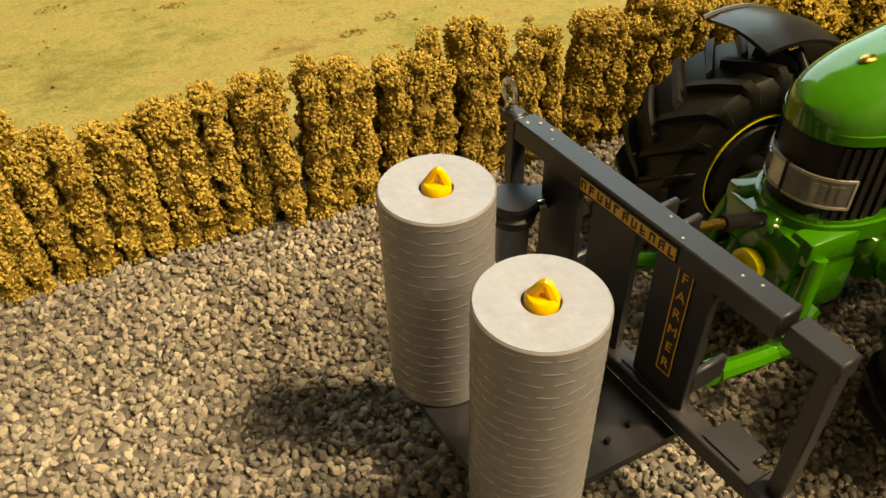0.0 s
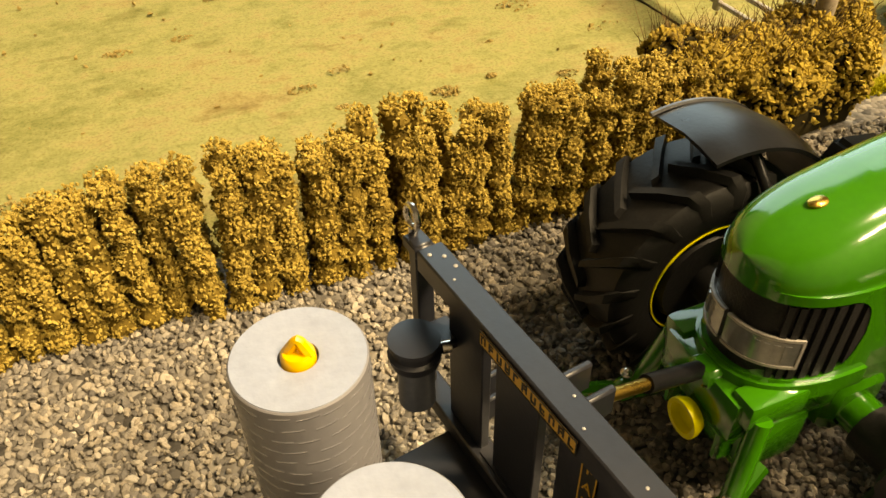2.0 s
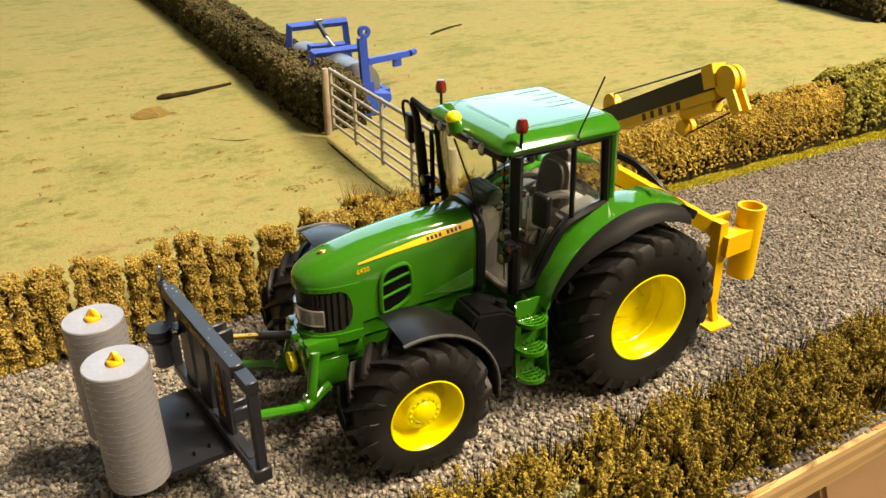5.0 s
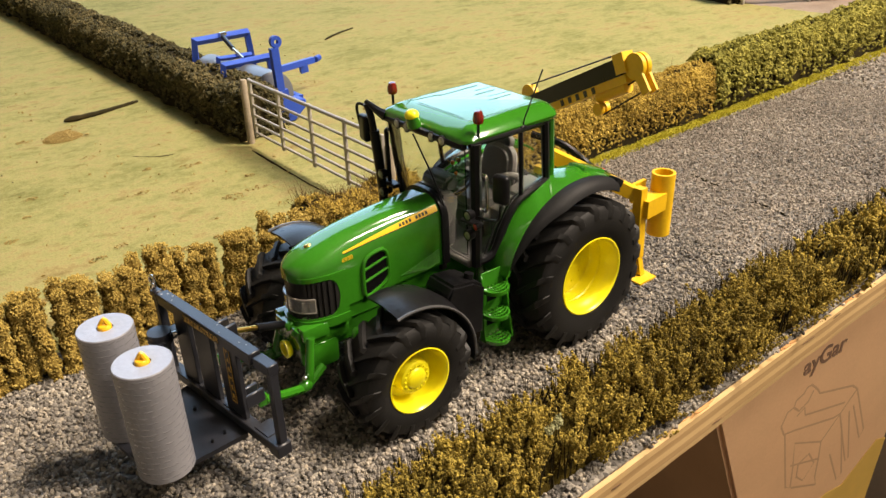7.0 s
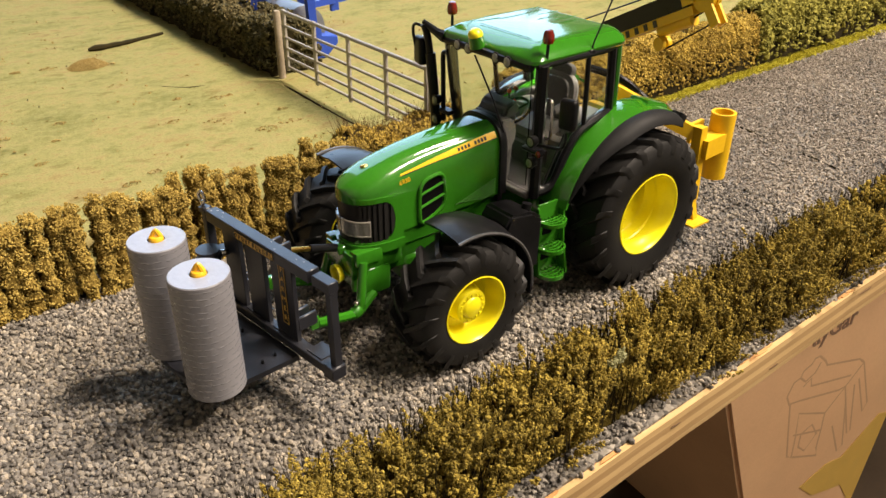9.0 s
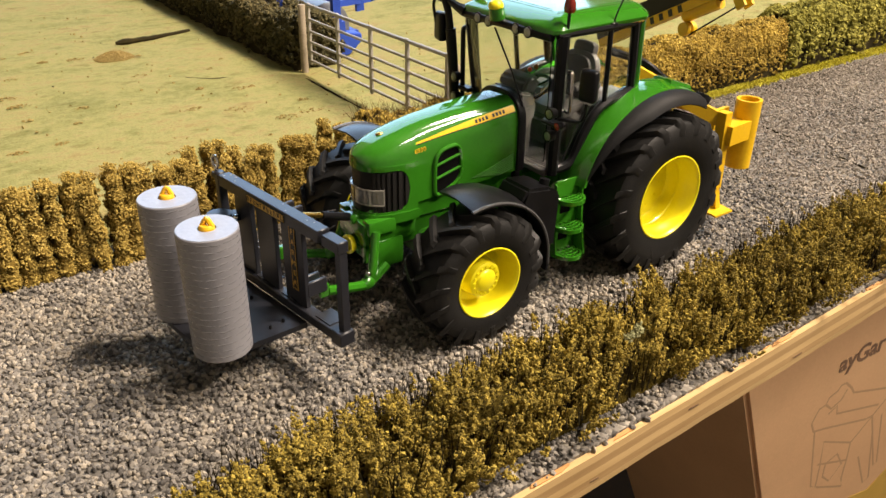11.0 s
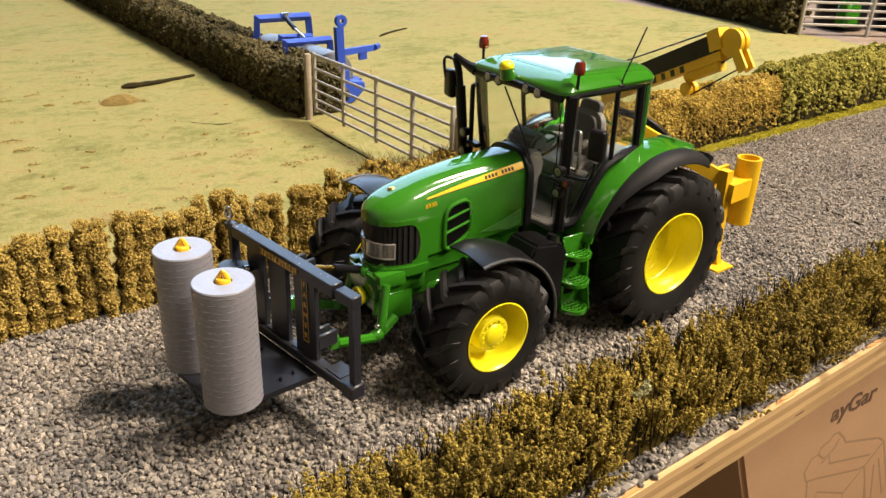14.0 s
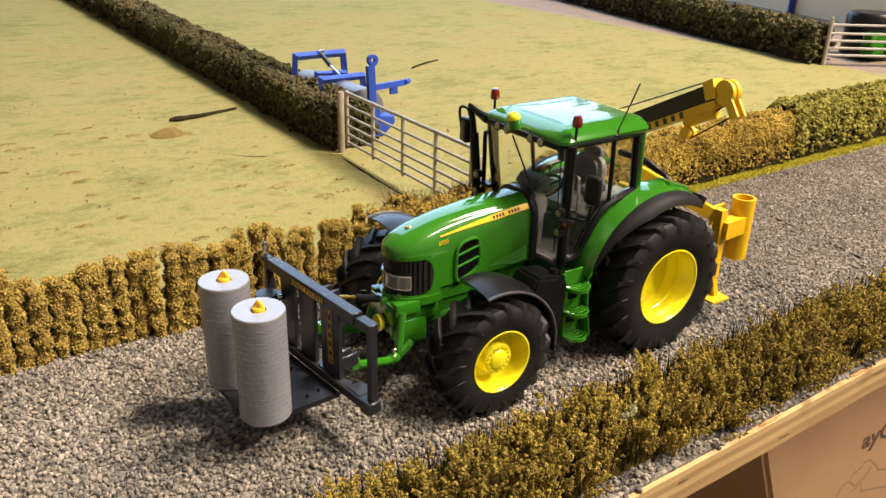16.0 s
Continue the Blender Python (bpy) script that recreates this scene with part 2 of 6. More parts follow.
def gravel_material():
    m, t, b = nodes_of("stone_chip_bed")
    co = t.nodes.new("ShaderNodeTexCoord").outputs["Object"]
    v = t.nodes.new("ShaderNodeTexVoronoi")
    v.inputs["Scale"].default_value = 520
    t.links.new(co, v.inputs["Vector"])
    tone = t.nodes.new("ShaderNodeSeparateColor")
    t.links.new(v.outputs["Color"], tone.inputs[0])
    col = ramp(t, tone.outputs[0], [(0.0, (0.045, 0.041, 0.036)), (0.4, (0.12, 0.109, 0.095)), (0.75, (0.20, 0.18, 0.152)), (1.0, (0.32, 0.29, 0.24))])
    t.links.new(col, b.inputs["Base Color"])
    b.inputs["Roughness"].default_value = 0.9
    inv = t.nodes.new("ShaderNodeMath")
    inv.operation = "SUBTRACT"
    inv.inputs[0].default_value = 1.0
    t.links.new(v.outputs["Distance"], inv.inputs[1])
    bump(t, b, inv.outputs[0], 0.8, 0.0012)
    return m


BED = gravel_material()


def ply_material(name, c0, c1):
    m, t, b = nodes_of(name)
    co = t.nodes.new("ShaderNodeTexCoord").outputs["Object"]
    mp = t.nodes.new("ShaderNodeMapping")
    mp.inputs["Scale"].default_value = (0.06, 1, 1)
    t.links.new(co, mp.inputs["Vector"])
    grain = noise_tex(t, 420, 5, 0.6, mp.outputs[0])
    blot = noise_tex(t, 25, 3, 0.5, co)
    mix = t.nodes.new("ShaderNodeMath")
    mix.operation = "MULTIPLY_ADD"
    mix.inputs[1].default_value = 0.6
    t.links.new(grain, mix.inputs[0])
    half = t.nodes.new("ShaderNodeMath")
    half.operation = "MULTIPLY"
    half.inputs[1].default_value = 0.4
    t.links.new(blot, half.inputs[0])
    t.links.new(half.outputs[0], mix.inputs[2])
    t.links.new(ramp(t, mix.outputs[0], [(0.3, c0), (0.7, c1)]), b.inputs["Base Color"])
    b.inputs["Roughness"].default_value = 0.75
    bump(t, b, grain, 0.3, 0.0004)
    return m


PLY_PALE = ply_material("pale_plywood", (0.44, 0.285, 0.115), (0.58, 0.40, 0.19))
PLY_DARK = ply_material("end_grain_plywood", (0.27, 0.16, 0.06), (0.44, 0.285, 0.125))
# Column body, darkened so the gaps' shade sits in its colour.
HEDGE_GAP_SHADE = surface("gap_shaded_hedge_flock", (0.125, 0.082, 0.018), (0.20, 0.135, 0.030), 0.95, scale=200, fine=1800, bumps=0.6, dist=0.0004, gloss=0.1)
FENDER_REAR = surface("matt_black_mudguard", (0.0045, 0.0045, 0.0048), (0.009, 0.009, 0.0095), 0.6, scale=70, bumps=0.2, gloss=0.2)
# Lighter grey paints the highlight along the mudguard's rolled edge.
FENDER_LIP = surface("highlit_fender_edge", (0.05, 0.05, 0.052), (0.09, 0.09, 0.092), 0.3)
PLY_RAW = ply_material("split_plywood", (0.42, 0.20, 0.06), (0.60, 0.34, 0.13))

# ---- building helpers (full-size metres) ----
def thing(name, origin, label, category, group="", kind=""):
    ob = new(name)
    ob.empty_display_size = 0.002
    ob.location = Vector(origin) * K
    ob["spot"] = [float(c) for c in origin]
    return tagged(ob, label, category, group, kind)




def base_of(ob):
    while ob.parent:
        ob = ob.parent
    return Vector(ob["spot"]) if "spot" in ob else Vector((0, 0, 0))


def sharp(bm, degrees=38):
    lim = radians(degrees)
    for f in bm.faces:
        f.smooth = True
    for e in bm.edges:
        e.smooth = len(e.link_faces) == 2 and e.calc_face_angle(4.0) < lim


def part(name, bm, material, parent=None, label="", turn=None):
    """One mesh object made of bm (full-size world metres), under a thing or a part."""
    if turn is not None:
        bm.transform(turn)
    bmesh.ops.recalc_face_normals(bm, faces=bm.faces)
    sharp(bm)
    o = base_of(parent) if parent else Vector((0, 0, 0))
    bm.transform(Matrix.Scale(K, 4) @ Matrix.Translation(-o))
    me = bpy.data.meshes.new(name)
    bm.to_mesh(me)
    bm.free()
    me.materials.append(material)
    ob = new(name, me)
    if parent:
        ob.parent = parent
    if label:
        ob["label"] = label
    return ob


def raw_part(name, verts, faces, material, parent=None, label="", smooth=False):
    """The same from arrays, for great numbers of small pieces."""
    o = np.array(base_of(parent)) if parent else np.zeros(3)
    v = ((np.asarray(verts) - o) * K).astype(np.float32)
    f = np.asarray(faces, dtype=np.int32)
    me = bpy.data.meshes.new(name)
    n = f.shape[1]
    me.vertices.add(len(v))
    me.vertices.foreach_set("co", v.ravel())
    me.loops.add(f.size)
    me.loops.foreach_set("vertex_index", f.ravel())
    me.polygons.add(len(f))
    me.polygons.foreach_set("loop_start", np.arange(0, f.size, n, dtype=np.int32))
    me.polygons.foreach_set("use_smooth", np.full(len(f), smooth))
    me.update()
    me.validate()
    me.materials.append(material)
    ob = new(name, me)
    if parent:
        ob.parent = parent
    if label:
        ob["label"] = label
    return ob


def B():
    return bmesh.new()


def box(bm, c, s, bev=0.0, rot=(0, 0, 0), seg=1):
    m = pose(*c, *rot) @ Matrix.Diagonal((*s, 1))
    made = bmesh.ops.create_cube(bm, size=1, matrix=m)
    if bev:
        edges = list({e for v in made["verts"] for e in v.link_edges})
        bmesh.ops.bevel(bm, geom=edges, offset=bev, segments=seg, affect="EDGES", profile=0.6)
    return bm


def rod(bm, p0, p1, r0, r1=None, seg=14, caps=True):
    p0, p1 = Vector(p0), Vector(p1)
    d = p1 - p0
    m = Matrix.Translation((p0 + p1) / 2) @ d.to_track_quat("Z", "Y").to_matrix().to_4x4()
    bmesh.ops.create_cone(bm, cap_ends=caps, segments=seg, radius1=r0, radius2=r0 if r1 is None else r1, depth=d.length, matrix=m)
    return bm


def ball(bm, c, r, s=(1, 1, 1), u=14, v=9):
    bmesh.ops.create_uvsphere(bm, u_segments=u, v_segments=v, radius=r, matrix=Matrix.Translation(c) @ Matrix.Diagonal((*s, 1)))
    return bm


def loft(bm, rings, closed=True, caps=True, around=True):
    rows = [[bm.verts.new(p) for p in ring] for ring in rings]
    n = len(rows[0])
    for a, b in zip(rows, rows[1:]):
        for i in range(n if around else n - 1):
            j = (i + 1) % n
            try:
                bm.faces.new((a[i], a[j], b[j], b[i]))
            except ValueError:
                pass
    if caps and around:
        bm.faces.new(rows[0])
        bm.faces.new(rows[-1])
    return bm


def tube(bm, pts, r, seg=8, caps=True):
    pts = [Vector(p) for p in pts]
    rings, up = [], None
    for i, p in enumerate(pts):
        d = (pts[min(i + 1, len(pts) - 1)] - pts[max(i - 1, 0)]).normalized()
        if up is None or abs(up.dot(d)) > 0.95:
            up = Vector((0, 0, 1)) if abs(d.z) < 0.9 else Vector((0, 1, 0))
        a = d.cross(up).normalized()
        b = a.cross(d).normalized()
        up = b
        rr = r[i] if isinstance(r, (list, tuple)) else r
        rings.append([p + a * rr * math.cos(2 * math.pi * k / seg) + b * rr * math.sin(2 * math.pi * k / seg) for k in range(seg)])
    return loft(bm, rings, caps=caps)


def curve_pts(pts, n=8):
    """A smooth line through the given points."""
    pts = [Vector(p) for p in pts]
    out = []
    for i in range(len(pts) - 1):
        p0, p1, p2, p3 = pts[max(i - 1, 0)], pts[i], pts[i + 1], pts[min(i + 2, len(pts) - 1)]
        for k in range(n):
            t = k / n
            out.append(0.5 * ((2 * p1) + (p2 - p0) * t + (2 * p0 - 5 * p1 + 4 * p2 - p3) * t * t + (3 * p1 - p0 - 3 * p2 + p3) * t ** 3))
    return out + [pts[-1]]


def lathe(bm, profile, c, axis="y", seg=40, close=False):
    """Turns a profile of (along, radius) round an axis through c."""
    rings = []
    for k in range(seg):
        a = 2 * math.pi * k / seg
        ring = []
        for u, r in profile:
            p, q = r * math.cos(a), r * math.sin(a)
            ring.append({"y": (c[0] + p, c[1] + u, c[2] + q), "x": (c[0] + u, c[1] + p, c[2] + q), "z": (c[0] + p, c[1] + q, c[2] + u)}[axis])
        rings.append(ring)
    rows = [[bm.verts.new(p) for p in ring] for ring in rings]
    n = len(profile)
    for k in range(seg):
        a, b = rows[k], rows[(k + 1) % seg]
        for i in range(n if close else n - 1):
            j = (i + 1) % n
            bm.faces.new((a[i], a[j], b[j], b[i]))
    bmesh.ops.remove_doubles(bm, verts=bm.verts, dist=1e-5)
    return bm


def prism(bm, poly, y0, y1, plane="xz"):
    def at(p, h):
        return {"xz": (p[0], h, p[1]), "xy": (p[0], p[1], h), "yz": (h, p[0], p[1])}[plane]
    return loft(bm, [[at(p, y0) for p in poly], [at(p, y1) for p in poly]])


def arc_band(bm, c, r, a0, a1, y0, y1, thick, n=22, flare=0.0, drop=0.0):
    """A curved mudguard: part of a cylinder round the axle."""
    rings = []
    for k in range(n + 1):
        a = radians(a0 + (a1 - a0) * k / n)
        ca, sa = math.cos(a), math.sin(a)
        rings.append([(c[0] + (rr + e) * ca, y, c[1] + (rr + e) * sa) for y, rr, e in
                      ((y0, r, 0), ((y0 * 3 + y1) / 4, r, flare), ((y0 + y1) / 2, r, flare * 1.3), (y1, r, drop), (y1, r - thick, drop), ((y0 + y1) / 2, r - thick, flare * 1.3), (y0, r - thick, 0))])
    return loft(bm, rings)


OCTA_V = np.array([(1, 0, 0), (-1, 0, 0), (0, 1, 0), (0, -1, 0), (0, 0, 1), (0, 0, -1)], float)
OCTA_F = np.array([(0, 2, 4), (2, 1, 4), (1, 3, 4), (3, 0, 4), (2, 0, 5), (1, 2, 5), (3, 1, 5), (0, 3, 5)])
_g = (1 + 5 ** 0.5) / 2
ICO_V = np.array([(-1, _g, 0), (1, _g, 0), (-1, -_g, 0), (1, -_g, 0), (0, -1, _g), (0, 1, _g), (0, -1, -_g), (0, 1, -_g), (_g, 0, -1), (_g, 0, 1), (-_g, 0, -1), (-_g, 0, 1)]) / 1.9
ICO_F = np.array([(0, 11, 5), (0, 5, 1), (0, 1, 7), (0, 7, 10), (0, 10, 11), (1, 5, 9), (5, 11, 4), (11, 10, 2), (10, 7, 6), (7, 1, 8), (3, 9, 4), (3, 4, 2), (3, 2, 6), (3, 6, 8), (3, 8, 9), (4, 9, 5), (2, 4, 11), (6, 2, 10), (8, 6, 7), (9, 8, 1)])
RNG = np.random.default_rng(7)


def turns(n):
    q = RNG.normal(size=(n, 4))
    q /= np.linalg.norm(q, axis=1)[:, None]
    w, x, y, z = q.T
    return np.stack([np.stack([1 - 2 * (y * y + z * z), 2 * (x * y - z * w), 2 * (x * z + y * w)], 1),
                     np.stack([2 * (x * y + z * w), 1 - 2 * (x * x + z * z), 2 * (y * z - x * w)], 1),
                     np.stack([2 * (x * z - y * w), 2 * (y * z + x * w), 1 - 2 * (x * x + y * y)], 1)], 1)


def scatter(name, pts, sizes, material, parent, shape="octa", stretch=0.45, jag=0.25, label=""):
    """Many small uneven pieces, one at each point, as one mesh."""
    bv, bf = (OCTA_V, OCTA_F) if shape == "octa" else (ICO_V, ICO_F)
    n = len(pts)
    sc = 1 + RNG.uniform(-stretch, stretch, size=(n, 1, 3))
    v = bv[None] * sc * (1 + RNG.uniform(-jag, jag, size=(n, len(bv), 1)))
    v = np.einsum("nij,nkj->nki", turns(n), v) * np.asarray(sizes)[:, None, None] + np.asarray(pts)[:, None, :]
    f = bf[None] + (np.arange(n) * len(bv))[:, None, None]
    return raw_part(name, v.reshape(-1, 3), f.reshape(-1, 3), material, parent, label)


def lumps(p, scale, amp):
    return np.array([noise.noise(Vector(q) * scale) for q in p]) * amp


def blades(name, roots, heights, width, material, parent, lean=0.35, label=""):
    """Thin standing fibres: three-sided spikes."""
    n = len(roots)
    d = RNG.normal(size=(n, 3)) * lean
    d[:, 2] = 1
    tip = roots + d * np.asarray(heights)[:, None]
    a = RNG.uniform(0, 2 * np.pi, n)
    ring = [roots + width * np.stack([np.cos(a + k * 2.094), np.sin(a + k * 2.094), np.zeros(n)], 1) for k in range(3)]
    v = np.stack([*ring, tip], 1).reshape(-1, 3)
    f = np.array([(0, 1, 3), (1, 2, 3), (2, 0, 3)])[None] + (np.arange(n) * 4)[:, None, None]
    return raw_part(name, v, f.reshape(-1, 3), material, parent, label)


def lettering(name, text, height, material, parent, m, label="", depth=0.004, bold=0.0):
    """Built-in letters turned into a mesh; m places them (full-size metres), x along the line, z out of the face."""
    cu = bpy.data.curves.new(name, "FONT")
    cu.body, cu.size, cu.extrude, cu.align_x, cu.align_y = text, height * 1.35, depth, "CENTER", "CENTER"
    cu.offset = bold
    tmp = bpy.data.objects.new(name, cu)
    me = bpy.data.meshes.new_from_object(tmp)
    bpy.data.objects.remove(tmp)
    o = base_of(parent)
    me.transform(Matrix.Scale(K, 4) @ Matrix.Translation(-o) @ m)
    me.materials.clear()
    me.materials.append(material)
    ob = new(name, me)
    ob.parent = parent
    if label:
        ob["label"] = label
    return ob

# ---- the room (true metres / K) ----
def setting(name, bm, material, label, category):
    return tagged(part(name, bm, material), label, category, kind="structure")


def slab(name, lo, hi, material, label, category):
    bm = B()
    box(bm, [(a + b) / 2 for a, b in zip(lo, hi)], [b - a for a, b in zip(lo, hi)])
    return setting(name, bm, material, label, category)


FL, CE, XA, XB, YA, YB = -40.0, 75.0, -70.0, 112.0, -62.0, 60.0
slab("floor", (XA, YA, FL - 2), (XB, YB, FL), FLOOR, "brown room floor with the layout's shade put into its colour", "floor")
slab("ceiling", (XA, YA, CE), (XB, YB, CE + 3), PLASTER, "pale plain room ceiling", "ceiling")
slab("wall_west", (XA - 3, YA, FL), (XA, YB, CE), PLASTER, "pale plain room wall", "wall")
slab("wall_east", (XB, YA, FL), (XB + 3, YB, CE), PLASTER, "pale plain room wall", "wall")
slab("wall_south", (XA, YA - 3, FL), (XB, YA, CE), PLASTER, "pale plain room wall", "wall")
WX0, WX1, WZ0, WZ1 = 2.0, 58.5, 7.0, 68.0
slab("wall_north", (XA, YB, FL), (XB, YB + 3, WZ0), PLASTER, "pale plain room wall below a window", "wall")
slab("wall_north_west", (XA, YB, WZ0), (WX0, YB + 3, CE), PLASTER, "pale plain room wall beside a window", "wall")
slab("wall_north_east", (WX1, YB, WZ0), (XB, YB + 3, CE), PLASTER, "pale plain room wall beside a window", "wall")
slab("wall_north_top", (WX0, YB, WZ1), (WX1, YB + 3, CE), PLASTER, "pale plain room wall above a window", "wall")

# ---- the layout board ----
PLY = 0.084


def edge_at(x):
    """The sawn front edge of the board runs slightly askew to the road."""
    return -2.985 + 0.024 * np.minimum(x, 6.0)


board = tagged(new("board"), "thick bare plywood baseboard with a rough sawn edge", "baseboard", kind="structure")
board["spot"] = [0.0, 0.0, 0.0]
for i in range(5):
    bm = B()
    t0 = -0.05 - i * PLY
    out = 0.0
    n = 60
    top, low = [], []
    for k in range(n + 1):
        x = -9 + 24 * k / n
        w = 0.012 * noise.noise(Vector((x * 1.7, 3.1, 0.4)))
        top.append((x, float(edge_at(x)) + out + w, t0))
        low.append((x, float(edge_at(x)) + out + w + (0.006 + 0.014 * abs(noise.noise(Vector((x * 6.0, 0.7, 2.2)))) if i == 4 else 0.0), t0 - PLY))
    rings = []
    for k in range(n + 1):
        x, y, z = top[k]
        x2, y2, z2 = low[k]
        rings.append([(x, y, z), (x, 58.6, z), (x, 58.6, z2), (x, y2, z2)])
    rings.insert(0, [(-22, *p[1:]) for p in rings[0]])
    rings.append([(48, *p[1:]) for p in rings[-1]])
    loft(bm, rings)
    part("ply", bm, PLY_DARK if i % 2 else PLY_PALE, board)

# bare split patches of the top ply along the edge
for x, w, d in ((-1.55, 0.50, 0.15), (-0.72, 0.62, 0.13), (0.15, 0.46, 0.12), (2.55, 0.8, 0.10), (4.4, 0.6, 0.12), (6.1, 0.9, 0.10)):
    bm = B()
    m = 30
    poly = []
    for k in range(m):
        a = 2 * math.pi * k / m
        j = 0.70 + 0.9 * noise.noise(Vector((x * 3, k * 0.9, 2.0))) * math.sin(math.pi * k / m) ** 0.5
        poly.append((x + w / 2 * math.cos(a) * j, edge_at(x) + max(0.02, 0.09 + d * math.sin(a) * j)))
    prism(bm, poly, -0.06, -0.036, "xy")
    part("split_patch", bm, PLY_RAW, board, "torn orange-brown inner ply showing through")

# dark voids between the plies
for x, z, w in ((-1.9, -0.16, 0.22), (-0.2, -0.34, 0.12), (1.1, -0.18, 0.16), (2.9, -0.35, 0.20), (4.9, -0.16, 0.34), (5.6, -0.10, 0.26), (7.2, -0.27, 0.30), (8.1, -0.14, 0.35)):
    bm = ball(B(), (x, float(edge_at(x)) - 0.002, z), 0.5, (w, 0.016, 0.028), 12, 7)
    part("void", bm, VOID, board, "dark gap in the plywood edge")

# ---- gravel road ----
bm = B()
prism(bm, [(x, float(edge_at(x)) + 0.06) for x in (-19, -9, 0, 6, 39)] + [(39, 3.96), (-19, 3.96)], -0.05, -0.015, "xy")
road = setting("road", bm, BED, "grey loose stone-chip farm road", "gravel road")


def spread(x0, x1, y0, y1, density):
    n = int((x1 - x0) * (y1 - y0) * density)
    return np.stack([RNG.uniform(x0, x1, n), RNG.uniform(y0, y1, n), np.zeros(n)], 1)


def gravel_bed():
    g = thing("gravel", (0, 0, 0), "loose grey and fawn stone chips covering the road", "gravel", kind="stuff")
    p = spread(-6.4, 6.0, -2.93, 2.45, 780)
    edge = edge_at(p[:, 0]) + 0.085 + 0.03 * np.sin(p[:, 0] * 2.3) + 0.025 * np.sin(p[:, 0] * 5.9 + 1) + 0.02 * np.sin(p[:, 0] * 17)
    p = p[p[:, 1] > edge]
    s = RNG.uniform(0.013, 0.028, len(p)) * (1 + 0.3 * (RNG.random(len(p)) < 0.06))
    p[:, 2] = RNG.uniform(-0.012, 0.014, len(p))
    scatter("stone_chips", p, s, STONES, g, "ico", 0.42, 0.26)
    # thinner sprinkling to the very edge
    p = spread(-6.4, 9.0, 0.02, 0.18, 60)
    p[:, 1] += edge_at(p[:, 0])
    p[:, 2] = -0.03
    scatter("edge_chips", p, RNG.uniform(0.014, 0.032, len(p)), STONES, g, "ico", 0.4, 0.2)
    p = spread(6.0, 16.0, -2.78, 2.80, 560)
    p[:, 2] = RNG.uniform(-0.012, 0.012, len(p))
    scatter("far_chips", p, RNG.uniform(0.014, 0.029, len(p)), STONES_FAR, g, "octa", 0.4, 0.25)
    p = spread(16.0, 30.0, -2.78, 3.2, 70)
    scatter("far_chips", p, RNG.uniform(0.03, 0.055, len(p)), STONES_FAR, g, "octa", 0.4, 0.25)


gravel_bed()


def seam(x0, y0, x1, y1):
    """A crack across the road where two boards meet, filled with dark grit."""
    pts = [(mix_(x0, x1, k / 16) + 0.05 * noise.noise(Vector((k * 0.7, x0, y0))), mix_(y0, y1, k / 16), 0.004) for k in range(17)]
    bm = tube(B(), pts, [0.012 + 0.016 * abs(noise.noise(Vector((k * 0.9, y0, 3)))) for k in range(17)], 6)
    part("seam", bm, TWIG_AND_GAP, road, "dark crack in the stone chips")


def mix_(a, b, t):
    return a + (b - a) * t


for ends in ((8.18, 1.25, 8.0, 0.35), (7.92, -0.2, 7.80, -0.9), (5.90, -0.45, 5.70, -0.95)):
    seam(*ends)

# ---- the field: one sheet of static grass, raised on a thin underlay ----
FZ = 0.30


def sheet(name, xs, ys, zf, material, label, category):
    bm = B()
    rows = [[bm.verts.new((x, y, zf(x, y))) for y in ys] for x in xs]
    for a, b in zip(rows, rows[1:]):
        for i in range(len(ys) - 1):
            bm.faces.new((a[i], b[i], b[i + 1], a[i + 1]))
    return setting(name, bm, material, label, category)


def field_z(x, y):
    up = min(1.0, max(0.0, (y - 2.90 - 0.030 * max(0.0, x - 8.0)) / 0.45))
    return FZ * up * up * (3 - 2 * up) - 0.04 * (1 - up) + 0.016 * up * noise.noise(Vector((x * 1.3, y * 1.6, 0))) + 0.016 * up * noise.noise(Vector((x * 3.1, y * 4.3, 2))) + 0.03 * up * noise.noise(Vector((x * 0.3, y * 0.3, 5))) + 0.010 * up * noise.noise(Vector((x * 5.2, y * 6.5, 9)))


ys = [2.9 + 0.1 * i for i in range(110)] + [14 + 0.4 * i for i in range(20)] + [22.5 + 1.2 * i for i in range(31)]
xs = [-22 + 0.8 * i for i in range(16)] + [-9 + 0.14 * i for i in range(122)] + [8.3 + 0.6 * i for i in range(25)]
field = sheet("field", xs, ys, field_z, GRASS, "pale yellow-green static grass field with dry patches", "field")
bm = B()
box(bm, (35.4, 29.3, 0.12), (25.6, 58.6, 0.30))
setting("yard", bm, MUD, "bare brown mud farmyard behind the field", "yard")


def mound(name, c, r, h, material, label, n=5200):
    g = thing(name, (*c, FZ), label, name.replace("_", " "))
    a, q = RNG.uniform(0, 2 * np.pi, n), np.sqrt(RNG.random(n))
    p = np.stack([c[0] + r[0] * q * np.cos(a), c[1] + r[1] * q * np.sin(a), FZ + h * (1 - q ** 2)], 1)
    p[:, 2] += RNG.uniform(-0.012, 0.012, n)
    scatter("fibre", p, RNG.uniform(0.007, 0.014, n), material, g, "octa", 0.6, 0.3)


mound("grass_heap", (-0.33, 10.75), (0.40, 0.26), 0.14, DRY, "small low heap of dry straw-coloured fibre on the field")
mound("grass_heap", (-5.2, 12.2), (0.50, 0.34), 0.05, VERGE, "flat bright yellow tuft of fibre on the field")


